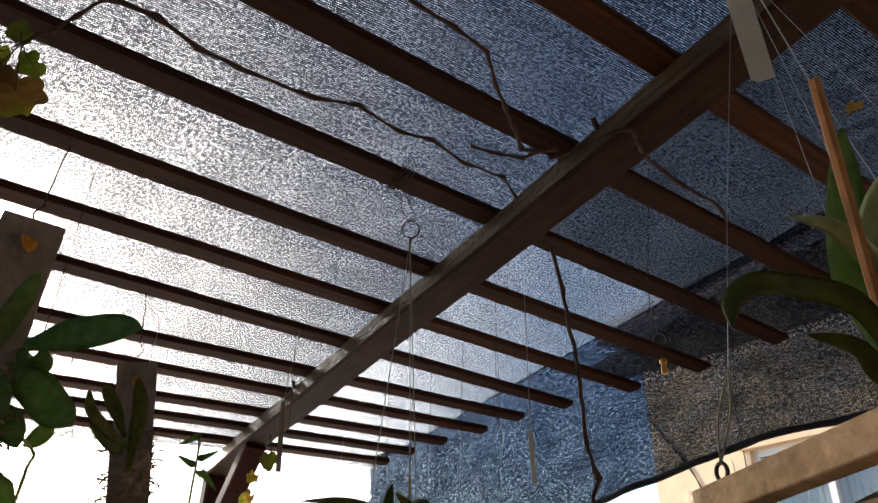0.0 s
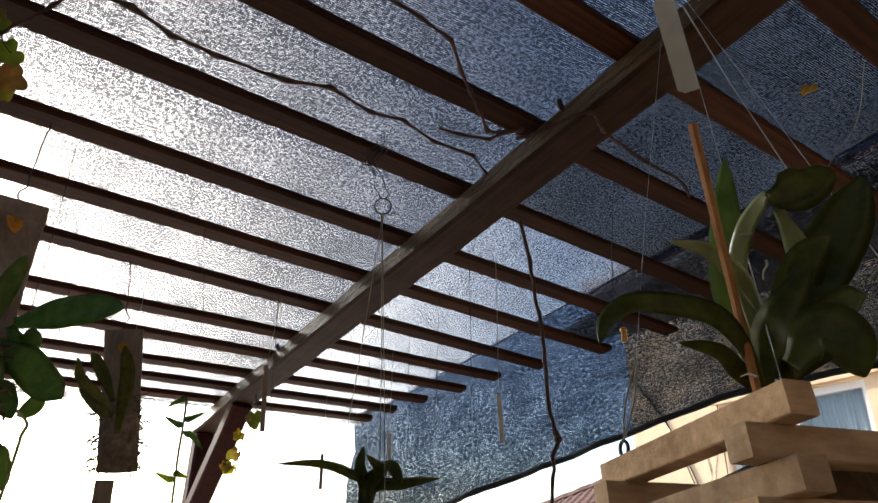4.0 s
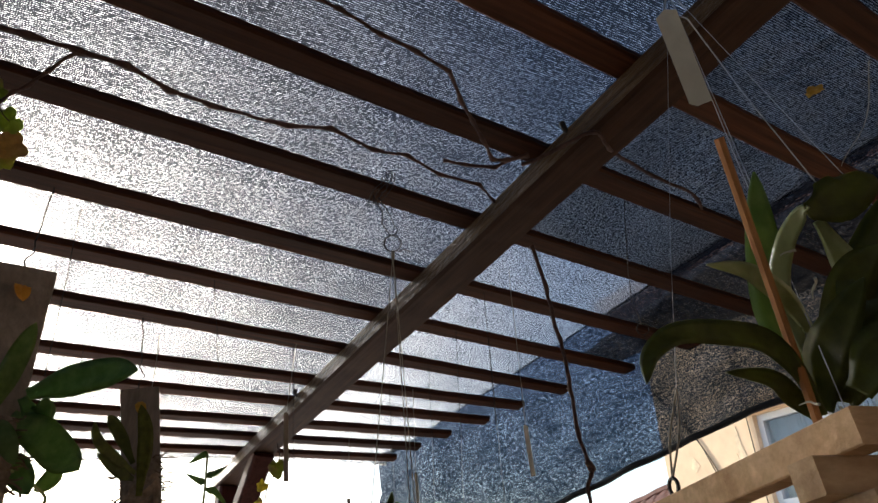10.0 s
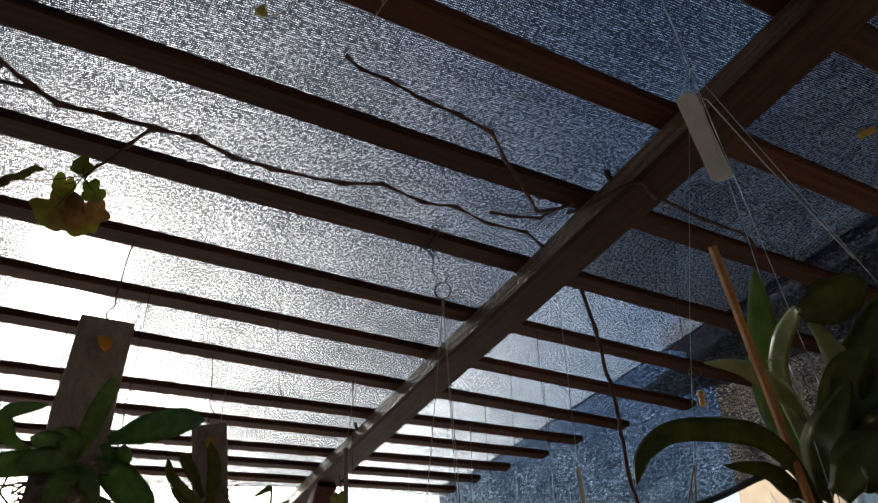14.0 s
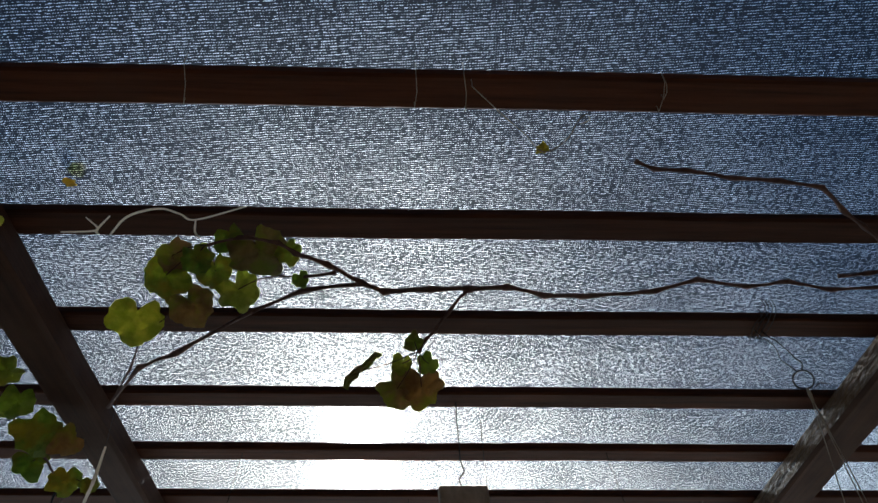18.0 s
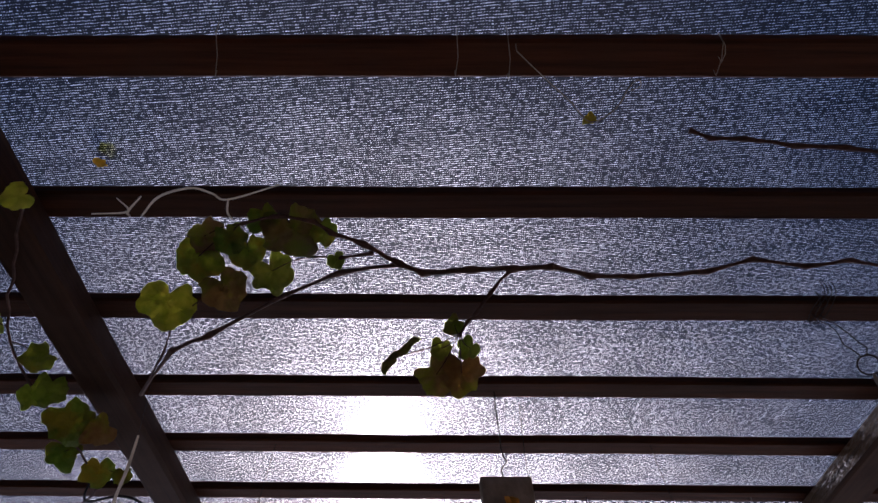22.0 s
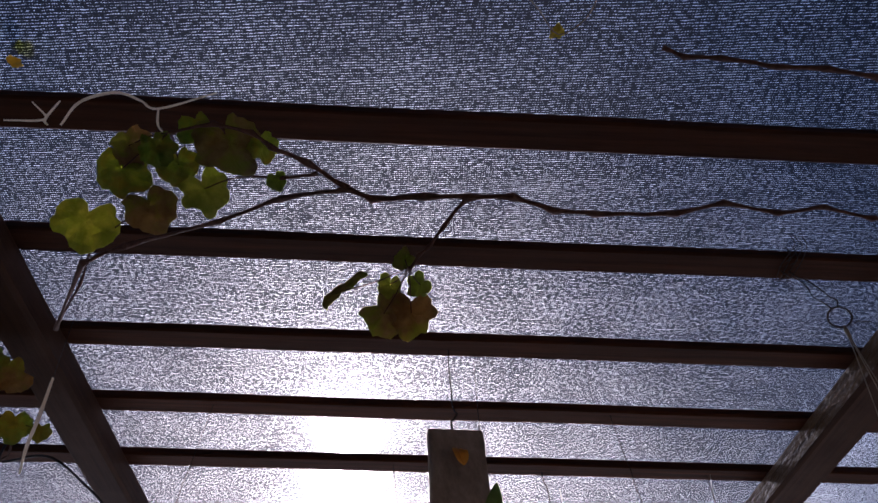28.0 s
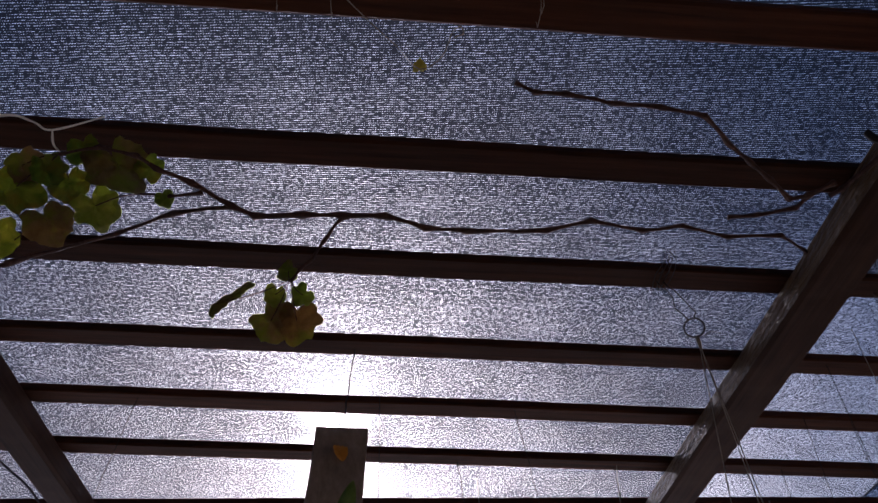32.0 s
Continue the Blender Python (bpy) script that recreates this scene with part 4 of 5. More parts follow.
def mounted(name_label, corners, leaves, hook_to, moss_from, seed):
    """A hanging board with an orchid tied to its face."""
    a, b, c, d = along(corners)
    holder = thing("mounted_orchid", name_label, "orchid", "orchids on boards", at=(a + b) / 2)
    bm, nrm = slab(bmesh.new(), (a, b, c, d), 0.018)
    part("board", bm, OLD, holder, "grey weathered board")
    rnd = random.Random(seed)
    bm = bmesh.new()
    rings = []
    for i in range(17):
        t = moss_from + (1.02 - moss_from) * i / 16
        l, r = a.lerp(d, t), b.lerp(c, t)
        mid, half = (l + r) / 2, (r - l).length / 2
        x = (r - l).normalized()
        h = math.sin(math.pi * min(1, 0.08 + i / 16 * 0.9))
        rings.append([mid + x * half * 1.05 * math.cos(s) * (1 + 0.12 * noise.noise(Vector((i, s, seed)))) + nrm * (0.006 + 0.035 * h * math.sin(s) * (1 + 0.5 * noise.noise(Vector((i * 0.7, s * 2, seed))))) for s in (math.pi * k / 10 for k in range(11))] + [mid - nrm * 0.004])
    loft(bm, rings)
    part("bark_mount", bm, SLAB, holder, "shaggy bark and moss pad")
    for k in range(60):
        t = moss_from + (1.0 - moss_from) * rnd.random()
        sgn = rnd.choice((-1, 1))
        p = (a.lerp(d, t) if sgn < 0 else b.lerp(c, t)) + nrm * 0.012
        x = (b - a).normalized() * sgn
        way = [p - x * 0.02]
        for q in range(4):
            way.append(way[-1] + x * rnd.uniform(-0.002, 0.02) + Vector((rnd.uniform(-1, 1), rnd.uniform(-1, 1), rnd.uniform(-1.5, 0.8))) * 0.009)
        bm = bmesh.new()
        tube(bm, curve(way, 3), 0.002, 4)
        part("moss_strand", bm, MOSS, holder)
    bm = bmesh.new()
    up = (a + b) / 2 - (d - a).normalized() * 0.0
    m = (a + b) / 2 + (d - a) * 0.16 + nrm * 0.004
    strap_leaf(bm, [m + nrm * 0.004 - (d - a).normalized() * 0.02, m + nrm * 0.012, m + nrm * 0.006 + (d - a).normalized() * 0.024 + (b - a).normalized() * 0.008], 0.03, nrm, 0.4, 0.6)
    part("dry_leaf", bm, DRY_LEAF, holder, "orange dry leaf stuck to the board")
    for pts, wide, mat in leaves:
        way = along(pts)
        bm = bmesh.new()
        strap_leaf(bm, way, wide, facing(way[1], 0.2), 0.22)
        part("leaf", bm, mat, holder, smooth=True)
    top = roof(*hook_to)
    bm = bmesh.new()
    eye = up - nrm * 0.008
    bend = eye + Vector((0.006, 0, 0.045))
    tube(bm, gnarled([top + Vector((0, 0, 0.03)), top, top.lerp(eye, 0.3), top.lerp(eye, 0.7), bend, eye + Vector((-0.008, 0, 0.02)), eye + Vector((0, 0, -0.01))], 0.006, 4), 0.0019, 5)
    part("wire", bm, WIRE, holder)
    return holder, (a, b, c, d), nrm


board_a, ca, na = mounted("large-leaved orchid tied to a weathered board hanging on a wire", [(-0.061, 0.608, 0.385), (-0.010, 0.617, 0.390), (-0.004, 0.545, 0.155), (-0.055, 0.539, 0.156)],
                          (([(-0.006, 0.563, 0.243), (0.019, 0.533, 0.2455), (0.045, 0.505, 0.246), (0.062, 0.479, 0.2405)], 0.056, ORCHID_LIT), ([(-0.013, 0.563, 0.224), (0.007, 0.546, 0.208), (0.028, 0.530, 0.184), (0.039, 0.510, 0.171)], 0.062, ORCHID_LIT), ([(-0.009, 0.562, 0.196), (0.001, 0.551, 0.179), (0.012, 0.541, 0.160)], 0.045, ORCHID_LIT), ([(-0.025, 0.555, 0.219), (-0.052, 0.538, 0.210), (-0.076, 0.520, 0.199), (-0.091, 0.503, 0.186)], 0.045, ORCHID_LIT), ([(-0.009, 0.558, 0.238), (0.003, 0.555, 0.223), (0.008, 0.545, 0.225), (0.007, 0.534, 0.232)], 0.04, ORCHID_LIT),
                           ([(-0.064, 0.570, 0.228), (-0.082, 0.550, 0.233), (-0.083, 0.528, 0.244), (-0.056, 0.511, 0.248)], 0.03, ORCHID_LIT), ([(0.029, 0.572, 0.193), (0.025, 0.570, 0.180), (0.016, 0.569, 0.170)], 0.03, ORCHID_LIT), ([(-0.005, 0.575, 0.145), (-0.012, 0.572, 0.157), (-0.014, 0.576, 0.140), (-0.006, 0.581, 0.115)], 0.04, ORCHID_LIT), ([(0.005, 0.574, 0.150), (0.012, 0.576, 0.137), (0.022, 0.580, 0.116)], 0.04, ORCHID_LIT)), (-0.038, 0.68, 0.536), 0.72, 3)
across = (ca[1] - ca[0]).normalized()
for k, (sx, sz, size) in enumerate(((-0.08, 0.02, 0.045), (-0.09, -0.03, 0.045), (0.035, 0.15, 0.036), (-0.03, -0.1, 0.045), (0.05, -0.09, 0.035), (-0.04, 0.04, 0.04))):
    foot = ca[0].lerp(ca[2], 0.5).lerp((ca[2] + ca[3]) / 2, 0.55) + na * 0.035
    end = foot + across * sx + Vector((0, 0, sz)) + na * 0.04
    bm = bmesh.new()
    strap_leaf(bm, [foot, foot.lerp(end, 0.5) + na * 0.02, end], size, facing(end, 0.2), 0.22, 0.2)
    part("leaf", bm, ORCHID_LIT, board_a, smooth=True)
low_at = along([(0.022, 0.568, 0.169), (0.023, 0.572, 0.156), (0.023, 0.577, 0.130)])
for pts, r in (([ca[2].lerp(ca[3], 0.3), ca[2].lerp(ca[3], 0.35) + Vector((0.01, 0, -0.04)), ca[2].lerp(ca[3], 0.3) + Vector((0, 0, -0.1))], 0.009), ([ca[2].lerp(ca[3], 0.2) + Vector((0, 0, 0.06)), *low_at, low_at[-1] + Vector((-0.01, 0, -0.12))], 0.0028)):
    bm = bmesh.new()
    tube(bm, curve(pts, 4), r, 7, 0.2)
    part("stem", bm, ORCHID_PALE, board_a)
for k in range(2):
    p = ca[2].lerp(ca[3], 0.25 + 0.05 * k) + na * 0.03 + Vector((0, 0, 0.05))
    bm = bmesh.new()
    tube(bm, gnarled([p, p + Vector((0.01 * math.sin(k * 2.1), 0, -0.03)), p + Vector((0.025 * math.sin(k * 3.3), 0.01 * math.cos(k), -0.07 - 0.008 * k))], 0.006, 4), 0.0022, 5)
    part("root", bm, ROOT, board_a)
bm = bmesh.new()
tube(bm, gnarled([ca[3] + Vector((-0.01, 0.05, 0.15)), *along([(-0.081, 0.626, 0.211), (-0.065, 0.632, 0.194), (-0.051, 0.636, 0.184), (-0.042, 0.640, 0.166), (-0.024, 0.646, 0.140)]), roof(0.0, 0.6, 0.06)], 0.006), 0.0022, 5)
part("twig", bm, BARK, board_a)
mounted("small orchid on a mossy board hanging on a wire", [(0.101, 0.930, 0.408), (0.150, 0.920, 0.417), (0.178, 0.907, 0.219), (0.133, 0.915, 0.214)],
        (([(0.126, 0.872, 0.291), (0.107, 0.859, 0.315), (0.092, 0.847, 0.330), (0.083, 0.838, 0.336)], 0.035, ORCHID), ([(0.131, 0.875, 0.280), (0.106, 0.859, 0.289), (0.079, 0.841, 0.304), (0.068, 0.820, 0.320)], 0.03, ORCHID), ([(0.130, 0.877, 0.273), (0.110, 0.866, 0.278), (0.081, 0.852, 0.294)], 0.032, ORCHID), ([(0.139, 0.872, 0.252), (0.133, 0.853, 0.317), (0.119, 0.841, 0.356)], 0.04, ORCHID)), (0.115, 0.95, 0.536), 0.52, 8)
hanging_wire((-0.005, 0.70, 0.536), 0.55, label="thin wire hanging beside the board")

# ---- climbing plant at the far post ----
climber = thing("climbing_plant", "thin green climbing plant with narrow leaves", "plant", at=roof(0.254, 1.009, 0.221))
st = along([(0.254, 1.009, 0.221), (0.250, 1.002, 0.257), (0.246, 0.989, 0.310), (0.242, 0.979, 0.345)])
foot = Vector((st[0].x + 0.02, st[0].y + 0.02, 0.0))
bm = bmesh.new()
tube(bm, curve([foot, foot.lerp(st[0], 0.5) + Vector((0.02, 0, 0)), *st], 5), 0.004, 6)
part("stem", bm, ORCHID_PALE, climber)
for i, p in enumerate([(0.236, 0.980, 0.345), (0.238, 0.990, 0.310), (0.261, 0.989, 0.296), (0.244, 1.008, 0.234), (0.253, 1.004, 0.242), (0.253, 0.984, 0.319)]):
    c = roof(*p)
    near = min(curve(st, 5), key=lambda q: (q - c).length)
    tipp = c + (c - near).normalized() * 0.045 + Vector((0, 0, 0.02 if i % 2 else -0.03))
    bm = bmesh.new()
    strap_leaf(bm, [near, near.lerp(c, 0.6), c, tipp], 0.024, facing(c), 0.2, 0.1)
    part("leaf", bm, VINE_YELLOW if i in (3, 4) else ORCHID_LIT, climber, smooth=True)

back_vine = thing("grape_vine", "thin vine with yellow autumn leaves on the brace", "vine", at=roof(0.46, 1.3, 0.45))
way = gnarled(along([(0.47, 1.33, 0.5), (0.452, 1.26, 0.44), (0.435, 1.265, 0.39), (0.43, 1.275, 0.34), (0.43, 1.29, 0.25), (0.44, 1.31, 0.1)]), 0.008)
bm = bmesh.new()
tube(bm, way, 0.0025, 5)
part("stem", bm, BARK, back_vine)
for i, p in enumerate([(0.440, 1.243, 0.423), (0.421, 1.260, 0.388), (0.421, 1.270, 0.352), (0.416, 1.278, 0.327), (0.411, 1.279, 0.330)]):
    c = roof(*p)
    bm = bmesh.new()
    vine_leaf(bm, c, (0.085, 0.06, 0.07, 0.07, 0.06)[i], facing(c) + 0.8 * noise.noise_vector(c * 5), 1.1 * i, 0.5)
    part("leaf", bm, (VINE_BROWN, AUTUMN, VINE_BROWN, AUTUMN, DRY_LEAF)[i], back_vine)
    near = min(way, key=lambda q: (q - c).length)
    bm = bmesh.new()
    tube(bm, curve([c, c.lerp(near, 0.5) + Vector((0, 0, 0.006)), near], 3), 0.0014, 5)
    part("stalk", bm, BARK, back_vine)

# ---- small things that hang from the rafters ----
def lath(pts, wide, thick, mat, label, top=None):
    """A flat stick or tag on a thread."""
    a, b = along(pts)
    ob = thing("hanging_stick", label, "stick", "hanging sticks", at=a)
    bm = bmesh.new()
    timber(bm, a, b, wide, thick, facing(a).cross(Vector((0, 0, 1))), 0.0008, 6, 0.2)
    part("stick", bm, mat, ob)
    bm = bmesh.new()
    up = roof(*top) if top else Vector((a.x, a.y, roof(pts[0][0], pts[0][1], 0.536).z))
    tube(bm, gnarled([up, up.lerp(a, 0.5), a + (b - a) * 0.03], 0.003, 4), 0.0011, 5)
    part("thread", bm, CORD, ob)
    return ob


lath([(0.356, 0.967, 0.422), (0.373, 0.997, 0.321)], 0.017, 0.006, OLD, "flat grey stick hanging on a wire hook", (0.36, 0.945, 0.536))
lath([(0.594, 1.266, 0.607), (0.625, 1.311, 0.457), (0.635, 1.326, 0.394), (0.643, 1.340, 0.322)][2:], 0.016, 0.012, OLD, "dark wooden rod hanging at the far end")
lath([(0.559, 0.618, 0.323), (0.562, 0.623, 0.305), (0.574, 0.637, 0.244)][1:], 0.013, 0.002, TAG, "white plastic strip hanging on a thread")
lath([(0.15, 0.95, 0.21), (0.154, 0.95, 0.153)], 0.05, 0.012, OLD, "dark weathered slat hanging below the mossy board", (0.15, 1.0, 0.536))
lath([(0.649, 1.059, 0.375), (0.660, 1.075, 0.299)], 0.012, 0.002, TAG, "thin white strip hanging near the curtain")
for place, length, sway in (((0.355, 0.945, 0.536), 0.42, (0.02, 0.0)), ((-0.33, 0.805, 0.536), 0.3, (-0.05, 0)), ((0.18, 0.8, 0.536), 0.28, (0.04, 0)), ((0.66, 0.8, 0.536), 0.35, (0, 0)),
                            ((0.05, 1.06, 0.536), 0.2, (0, 0)), ((0.56, 0.67, 0.536), 0.7, (0.01, 0)), ((0.585, 0.79, 0.536), 0.9, (-0.02, 0)), ((0.62, 0.94, 0.536), 0.8, (0, 0)), ((0.60, 1.06, 0.536), 0.9, (0.03, 0)), ((-0.1, 0.94, 0.536), 0.2, (0.02, 0))):
    hanging_wire(place, length, sway=sway)
clip_at = roof(0.629, 0.45, 0.378)
clip = thing("hanging_clip", "wire ring with a small amber plastic clip", "clip", at=clip_at)
bm = bmesh.new()
torus(bm, clip_at, facing(clip_at), 0.016, 0.0016, 22)
part("ring", bm, WIRE, clip)
bm = bmesh.new()
tube(bm, gnarled([roof(0.6, 0.39, 0.55), roof(0.6, 0.4, 0.536), clip_at + Vector((-0.02, 0, 0.12)), clip_at + Vector((-0.004, 0, 0.015))], 0.005, 4), 0.0013, 5)
part("wire", bm, WIRE, clip)
bm = bmesh.new()
tube(bm, [clip_at + Vector((0.0, 0, -0.015)), clip_at + Vector((0.006, 0, -0.035)), clip_at + Vector((0.004, 0, -0.05))], 0.0013, 5)
part("hook", bm, WIRE, clip)
bm = bmesh.new()
tube(bm, [clip_at + Vector((0.004, 0, z)) for z in (-0.05, -0.055, -0.062, -0.066, -0.09, -0.094)], [0.003, 0.009, 0.0105, 0.007, 0.0085, 0.004], 12)
part("clip_body", bm, AMBER, clip, "amber plastic body")

# ---- slatted basket with a large orchid ----
corner, left = Vector((0.450, 0.154, 1.622)), Vector((0.525, 0.385, 1.594))
d1 = left - corner
size = d1.length
d1.normalize()
d2 = Vector((d1.y, -d1.x, 0)).normalized()
basket = thing("orchid_basket", "square slatted wooden basket with a leafy orchid hung on cords", "basket", at=corner)
BAR = 0.025
for level in range(6):
    z = -BAR * (level + 0.5)
    for k in (0, 1):
        bm = bmesh.new()
        if level % 2 == 0:
            p = corner + d2 * (k * (size - BAR) + BAR / 2) + Vector((0, 0, z))
            timber(bm, p - d1 * 0.012, p + d1 * (size + 0.008), BAR, BAR, d2, 0.0012, 8, 0.045)
        else:
            p = corner + d1 * (0.02 + k * (size - 0.045)) + Vector((0, 0, z))
            timber(bm, p - d2 * 0.02, p + d2 * (size + 0.02), BAR, BAR, d1, 0.0012, 8, 0.045)
        part("slat", bm, PALE, basket)
mid = corner + d1 * size / 2 + d2 * size / 2
bm = bmesh.new()
loft(bm, [[mid + Vector((0, 0, z)) + d1 * r * math.cos(t) + d2 * r * math.sin(t) + 0.008 * noise.noise_vector(mid * 30 + Vector((math.cos(t) * 2, math.sin(t) * 2, z * 30))) for t in (2 * math.pi * k / 18 for k in range(18))] for r, z in ((0.005, -0.13), (0.07, -0.13), (0.075, -0.07), (0.07, -0.035), (0.03, -0.02), (0.004, -0.018))])
part("moss_filling", bm, MOSS, basket, "dark moss and bark filling")
eyelet = left - d1 * 0.02 + d2 * BAR / 2
for p in (eyelet, eyelet + d2 * (size - BAR), corner + d2 * (size - BAR / 2) + d1 * 0.02):
    bm = bmesh.new()
    torus(bm, p + Vector((0, 0, 0.009)), d2, 0.0075, 0.0019, 18)
    tube(bm, [p + Vector((0, 0, 0.003)), p + Vector((0, 0, -0.01))], 0.0019, 6)
    part("eyelet", bm, BLACK, basket, "dark steel screw eye")
e0 = eyelet + Vector((0, 0, 0.015))
gather = e0 + Vector((0.018, -0.012, 0.085))
for s in (-1, 1):
    bm = bmesh.new()
    tube(bm, curve([e0, e0.lerp(gather, 0.5) + d1 * 0.009 * s, gather], 4), 0.0011, 5)
    part("cord", bm, CORD, basket)
peak = roof(0.262, 0.083, 0.352)
bm = bmesh.new()
tube(bm, [gather, gather.lerp(peak, 0.3) + Vector((-0.004, 0, 0)), peak], 0.00025, 5)
part("cord", bm, LINE, basket)
bm = bmesh.new()
tube(bm, gnarled([peak, peak.lerp(roof(0.275, 0.09, 0.536), 0.5), roof(0.275, 0.09, 0.536), roof(0.275, 0.092, 0.556)], 0.004, 4), 0.0012, 5)
part("wire", bm, STEEL, basket)
for q in (corner + d2 * (size - BAR / 2) + d1 * 0.02 + Vector((0, 0, 0.016)), eyelet + d2 * (size - BAR) + Vector((0, 0, 0.016)), corner + d1 * 0.02 + d2 * 0.03):
    bm = bmesh.new()
    tube(bm, [q, q.lerp(peak, 0.5) + Vector((0.003, 0, -0.002)), peak], 0.00045, 5)
    part("cord", bm, LINE, basket)
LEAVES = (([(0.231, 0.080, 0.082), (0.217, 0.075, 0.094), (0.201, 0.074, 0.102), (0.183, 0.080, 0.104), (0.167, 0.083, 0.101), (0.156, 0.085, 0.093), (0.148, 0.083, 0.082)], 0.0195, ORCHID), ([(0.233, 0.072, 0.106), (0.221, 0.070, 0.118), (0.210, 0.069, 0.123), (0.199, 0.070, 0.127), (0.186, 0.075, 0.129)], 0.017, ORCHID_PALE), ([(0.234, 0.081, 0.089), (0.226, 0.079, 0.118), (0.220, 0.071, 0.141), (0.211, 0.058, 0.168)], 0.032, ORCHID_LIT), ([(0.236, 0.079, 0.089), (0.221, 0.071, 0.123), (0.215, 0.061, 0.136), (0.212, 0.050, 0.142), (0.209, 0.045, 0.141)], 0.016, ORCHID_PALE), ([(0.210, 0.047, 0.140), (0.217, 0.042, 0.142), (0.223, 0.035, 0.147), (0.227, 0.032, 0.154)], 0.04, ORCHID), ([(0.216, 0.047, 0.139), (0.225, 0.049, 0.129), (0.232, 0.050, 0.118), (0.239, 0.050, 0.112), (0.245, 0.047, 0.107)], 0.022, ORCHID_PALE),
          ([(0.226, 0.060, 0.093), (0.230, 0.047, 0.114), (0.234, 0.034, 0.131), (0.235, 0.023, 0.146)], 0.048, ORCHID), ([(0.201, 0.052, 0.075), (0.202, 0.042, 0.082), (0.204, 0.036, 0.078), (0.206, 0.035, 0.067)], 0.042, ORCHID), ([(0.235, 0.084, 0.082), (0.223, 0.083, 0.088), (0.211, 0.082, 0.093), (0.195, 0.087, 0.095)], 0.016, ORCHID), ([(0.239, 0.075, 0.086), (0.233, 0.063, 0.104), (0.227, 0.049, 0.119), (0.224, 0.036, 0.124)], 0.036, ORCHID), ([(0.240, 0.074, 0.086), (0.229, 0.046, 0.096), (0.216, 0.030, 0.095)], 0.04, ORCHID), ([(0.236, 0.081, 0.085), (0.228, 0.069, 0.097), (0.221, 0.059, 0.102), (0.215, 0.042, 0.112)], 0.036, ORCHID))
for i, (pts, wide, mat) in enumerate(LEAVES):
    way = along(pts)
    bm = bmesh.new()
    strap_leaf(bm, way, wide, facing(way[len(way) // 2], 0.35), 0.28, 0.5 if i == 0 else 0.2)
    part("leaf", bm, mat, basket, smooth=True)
a, b = along([(0.225, 0.079, 0.082), (0.177, 0.049, 0.163)])
bm = bmesh.new()
timber(bm, a + (a - b) * 0.12, b, 0.0075, 0.006, d1, 0.0004, 10, 0.3)
part("stake", bm, STAKE, basket, "split bamboo plant stake")
rnd = random.Random(5)
for p in [(0.204, 0.066, 0.077), (0.205, 0.063, 0.079), (0.207, 0.062, 0.075), (0.210, 0.058, 0.074), (0.199, 0.049, 0.112), (0.201, 0.049, 0.108), (0.194, 0.049, 0.121)][::2]:
    q = roof(*p)
    for k in range(1):
        way, go = [q], Vector((rnd.uniform(-1, 1), rnd.uniform(-1, 1), rnd.uniform(-1, 0.4))).normalized()
        for j in range(4):
            go = (go + 0.45 * Vector((rnd.uniform(-1, 1), rnd.uniform(-1, 1), rnd.uniform(-1.1, 0.5)))).normalized()
            way.append(way[-1] + go * 0.005)
        bm = bmesh.new()
        tube(bm, curve(way, 4), [0.0011 - 0.0008 * j / 20 for j in range(len(curve(way, 4)))], 7)
        part("root", bm, ROOT, basket, "silvery aerial root")
lab = along([(0.246, 0.080, 0.321), (0.249, 0.076, 0.320), (0.281, 0.093, 0.281), (0.279, 0.101, 0.279)])
tag = thing("plant_label", "faded blank plastic plant label hanging on nylon line", "label", at=lab[0])
bm = bmesh.new()
down = ((lab[2] + lab[3]) - (lab[0] + lab[1])).normalized()
nrm = facing(lab[0])
nrm = (nrm - down * nrm.dot(down)).normalized()
edge = down.cross(nrm) * 0.025
lab = [p + Vector((-0.017, 0.020, -0.016)) for p in lab]
lab = [lab[1] - edge, lab[1], lab[2], lab[2] - edge]
mid_top = (lab[0] + lab[1]) / 2 + (lab[0] - lab[3]).normalized() * 0.006
loop = [mid_top, lab[1], lab[1].lerp(lab[2], 0.95), lab[2].lerp(lab[3], 0.3), lab[3], lab[0]]
loft(bm, [loop, [p + nrm * 0.0018 for p in loop]])
part("plate", bm, TAG, tag)
for pts in ([mid_top, mid_top.lerp(peak, 0.5), peak], [mid_top, *along([(0.259, 0.076, 0.342), (0.248, 0.078, 0.321), (0.257, 0.077, 0.313), (0.307, 0.088, 0.291)])[2:], roof(0.38, 0.1, 0.25)]):
    bm = bmesh.new()
    tube(bm, pts, 0.0009, 5)
    part("line", bm, LINE, tag)

# ---- the house next door ----
house = thing("neighbour_house", "ochre plastered house with a white curtained window", "house", at=(6.0, 0, 0))
HX, Y0, Y1, TOP = 6.0, -6.0, 4.96, 4.2
WY0, WY1, WZ0, WZ1 = 2.35, 3.73, 2.02, 2.84
bm = bmesh.new()
for lo, hi in (((HX, Y0, 0), (HX + 0.3, WY0, TOP)), ((HX, WY1, 0), (HX + 0.3, Y1, TOP)), ((HX, WY0, 0), (HX + 0.3, WY1, WZ0)), ((HX, WY0, WZ1), (HX + 0.3, WY1, TOP)),
               ((HX + 0.3, Y1 - 0.3, 0), (HX + 6, Y1, TOP)), ((HX + 0.3, Y0, 0), (HX + 6, Y0 + 0.3, TOP)), ((HX + 5.7, Y0 + 0.3, 0), (HX + 6, Y1 - 0.3, TOP))):
    box(bm, lo, hi)
part("wall", bm, WALL, house)
# unseen roof; its deep eave is added to shade the upper wall
bm = bmesh.new()
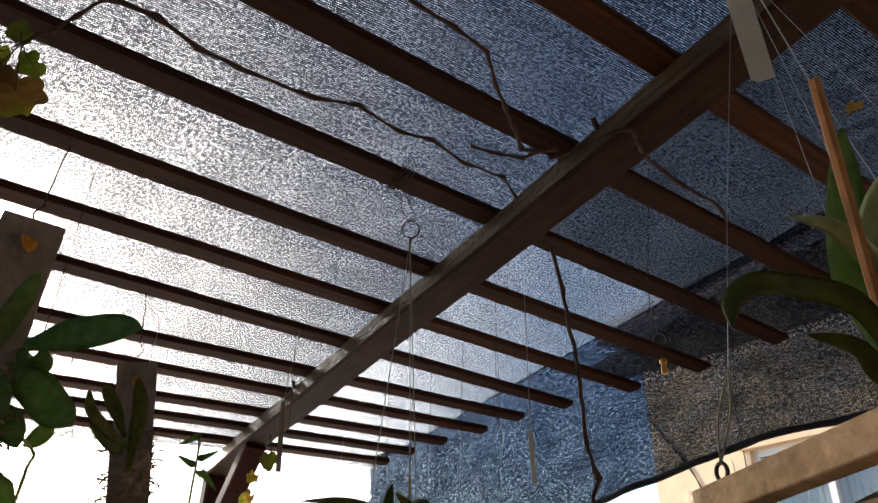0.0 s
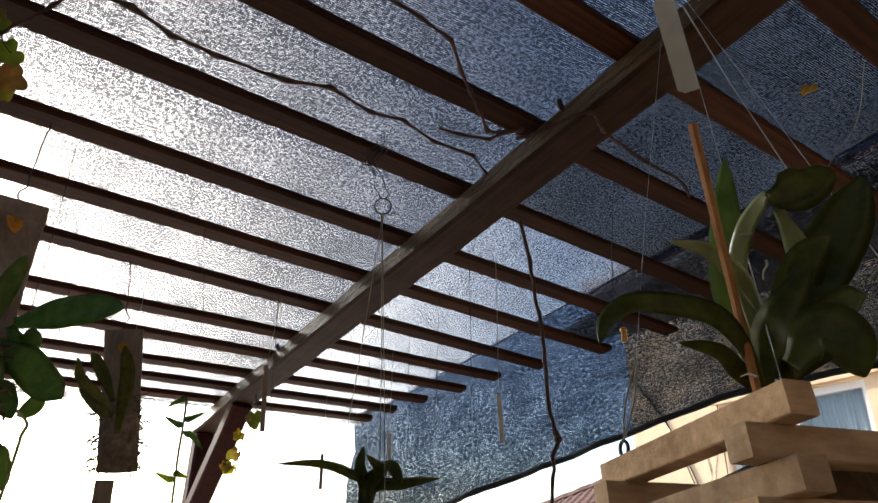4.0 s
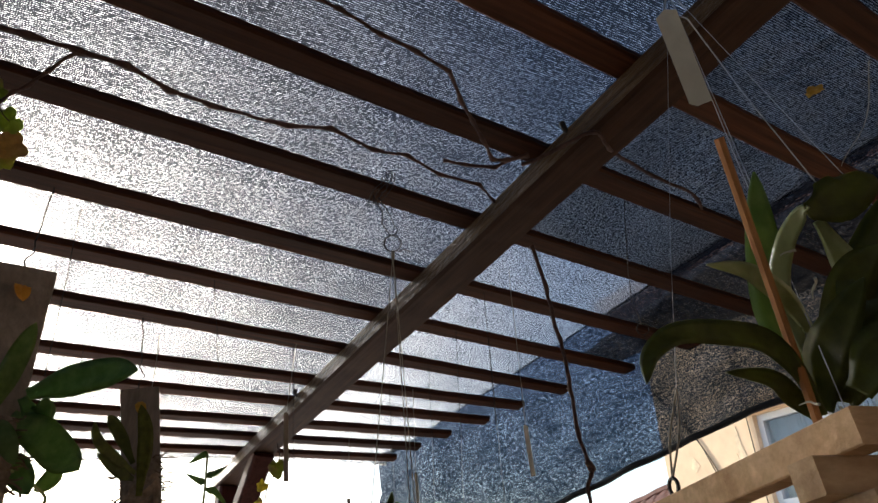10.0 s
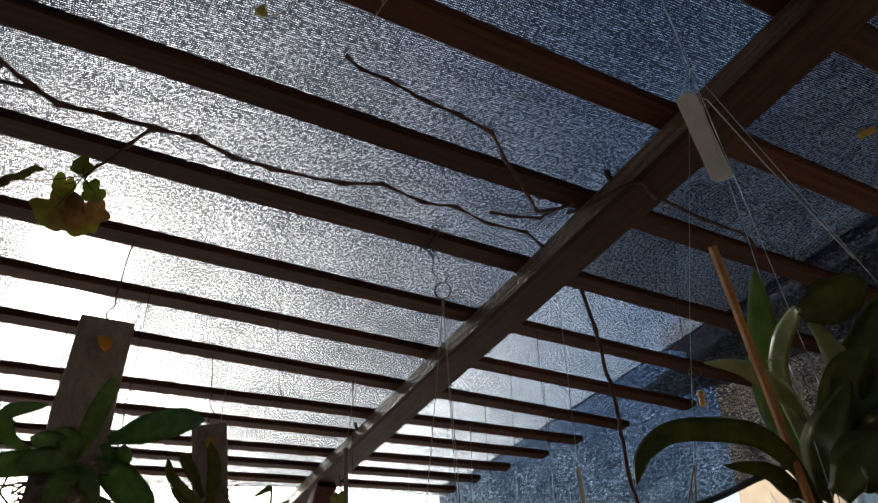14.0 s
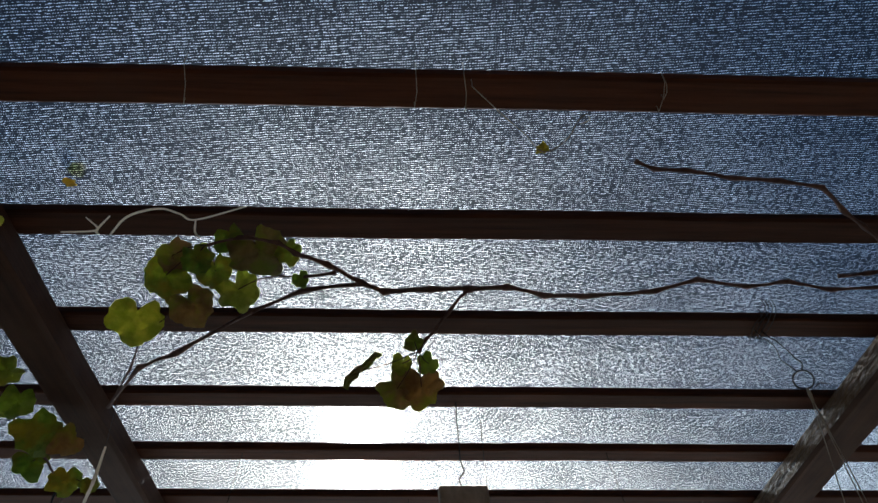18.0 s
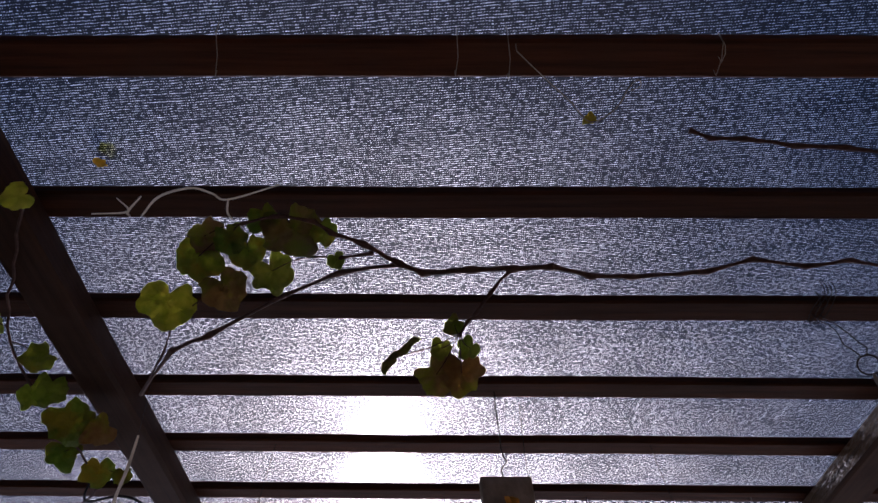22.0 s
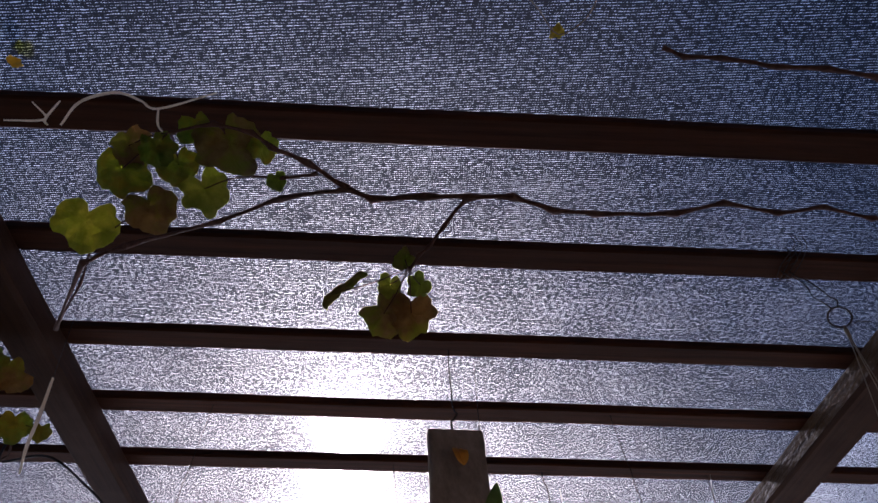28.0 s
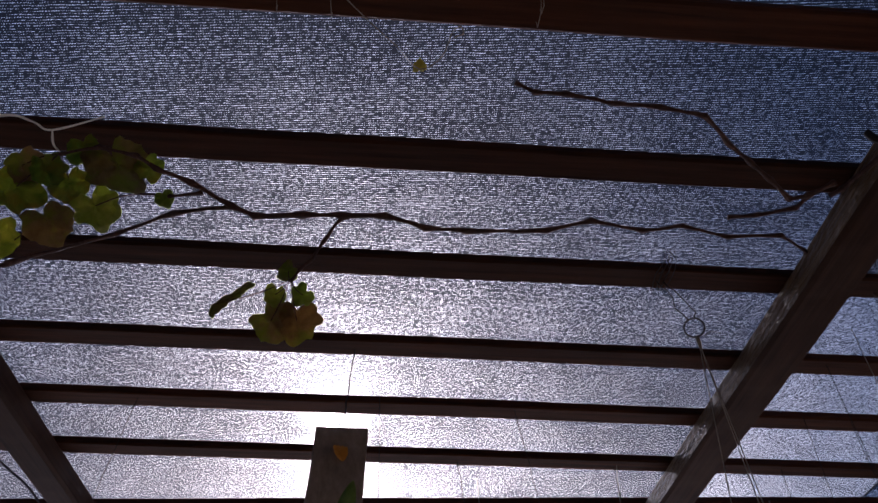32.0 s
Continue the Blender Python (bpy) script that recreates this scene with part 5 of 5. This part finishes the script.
box(bm, (HX - 0.55, Y0 - 0.3, TOP), (HX + 6.3, Y1 + 0.1, TOP + 0.22))
part("roof_slab", bm, CLAY, house)
rnd = random.Random(2)
for yc, zc, ww, hh in ((3.95, 2.45, 0.05, 0.28), (4.0, 2.3, 0.035, 0.2), (4.55, 2.52, 0.05, 0.06)):
    bm = bmesh.new()
    ring = [Vector((HX - 0.003, yc + ww * math.cos(t) * (1 + 0.35 * math.sin(3 * t + yc * 9)), zc + hh * math.sin(t) * (1 + 0.2 * math.cos(4 * t)))) for t in (2 * math.pi * k / 16 for k in range(16))]
    loft(bm, [ring, [p + Vector((0.012, 0, 0)) for p in ring]])
    part("bare_patch", bm, BARE, house, "patch of chipped bare plaster")
window = part("window", box(bmesh.new(), (HX + 0.06, WY0, WZ0), (HX + 0.14, WY1, WZ0 + 0.06)), WHITE, house, "white window with a grey drape behind the glass")
part("frame", box(bmesh.new(), (HX + 0.06, WY0, WZ1 - 0.06), (HX + 0.14, WY1, WZ1)), WHITE, window)
for y in (WY0, (WY0 + WY1) / 2 - 0.03, WY1 - 0.06):
    part("frame", box(bmesh.new(), (HX + 0.055, y, WZ0 + 0.06), (HX + 0.145, y + 0.06, WZ1 - 0.06)), WHITE, window)
pane = part("pane", box(bmesh.new(), (HX + 0.098, WY0 + 0.06, WZ0 + 0.06), (HX + 0.102, WY1 - 0.06, WZ1 - 0.06)), GLASS, window)
pane.visible_shadow = False
bm = bmesh.new()
fold = [(HX + 0.2 + 0.018 * math.sin(i * 1.9) + 0.008 * math.sin(i * 0.7), WY0 + (WY1 - WY0) * i / 120) for i in range(121)]
loft(bm, [[Vector((x, y, z)) for x, y in fold] + [Vector((x + 0.004, y, z)) for x, y in reversed(fold)] for z in (WZ0, WZ1)])
part("drape", bm, DRAPE, window)
part("sill", box(bmesh.new(), (HX - 0.06, WY0 - 0.06, WZ0 - 0.05), (HX + 0.06, WY1 + 0.06, WZ0 - 0.003)), WHITE, window)
part("lintel", box(bmesh.new(), (HX - 0.05, WY0 - 0.15, WZ1 + 0.01), (HX - 0.002, WY1 + 0.1, WZ1 + 0.09)), WALL, house)
wall_cables = []
for pts in ([(HX - 0.009, 3.80, 4.15), (HX - 0.009, 3.79, 3.0), (HX - 0.009, 3.78, 0.3)], [(HX - 0.0095, 4.95, 3.4), (HX - 0.0095, 4.5, 2.85), (HX - 0.0095, 4.3, 2.42), (HX - 0.0095, 4.1, 1.9), (HX - 0.0095, 3.9, 1.4), (HX - 0.0095, 3.8, 0.4)],
            [(HX - 0.0095, 4.93, 3.36), (HX - 0.0095, 4.47, 2.78), (HX - 0.0095, 4.24, 2.35), (HX - 0.0095, 4.02, 1.8), (HX - 0.0095, 3.82, 1.3), (HX - 0.0095, 3.7, 0.4)]):
    bm = bmesh.new()
    tube(bm, curve(pts, 6), 0.005, 6)
    wall_cables.append(tagged(part("wall_cable", bm, BLACK), "black cable running down the house wall", "cable", "cables"))

turned = Matrix.Translation((HX, 4.4, 0)) @ Matrix.Rotation(radians(-6), 4, "Z") @ Matrix.Translation((-HX, -4.4, 0))
for ob in (house, *wall_cables):
    ob.matrix_basis = turned @ ob.matrix_basis

# low tiled roof beside the house
shed = thing("tiled_shed", "low shed with a red clay tile roof", "shed", at=(7.0, 5.0, 0))
ridge0, ridge1 = Vector((7.6, 5.0, 2.76)), Vector((7.6, 10.0, 1.72))
fall = Vector((-1.9, 0, -0.75))
bm = bmesh.new()
loft(bm, [[ridge0, ridge1, ridge1 + fall, ridge0 + fall], [p + Vector((0, 0, -0.08)) for p in (ridge0, ridge1, ridge1 + fall, ridge0 + fall)]])
part("roof_deck", bm, CLAY, shed)
bm = bmesh.new()
box(bm, (5.95, 5.0, 0), (7.5, 9.9, 1.0))
part("wall", bm, BARE, shed)
bm = bmesh.new()
prof = [(0.085 * math.cos(t), 0.05 * math.sin(t)) for t in (math.pi * k / 6 for k in range(7))]
loft(bm, [[Vector((x, 0, z + 0.012)) for x, z in prof], [Vector((x * 0.8, -0.34, z * 0.85)) for x, z in prof]])
tile = part("roof_tile", bm, CLAY, shed)
run, slope = (ridge1 - ridge0), fall.normalized()
rt = run.normalized()
up = rt.cross(slope).normalized()
up = up if up.z > 0 else -up
base = Matrix((rt, -slope, up)).transposed().to_4x4()
first = True
for i in range(22):
    for j in range(7):
        m = Matrix.Translation(ridge0 + rt * (0.1 + 0.2 * i) + fall * (0.02 + j * 0.135) + up * 0.004) @ base
        ob = tile if first else tile.copy()
        if not first:
            scene.collection.objects.link(ob)
        first = False
        ob.matrix_basis = m
bm = bmesh.new()
tube(bm, [ridge0 + Vector((0, 0, 0.05)) + run * (i / 24) + Vector((0, 0, 0.012 * (i % 2))) for i in range(25)], 0.07, 8)
part("ridge_cap", bm, CLAY, shed)
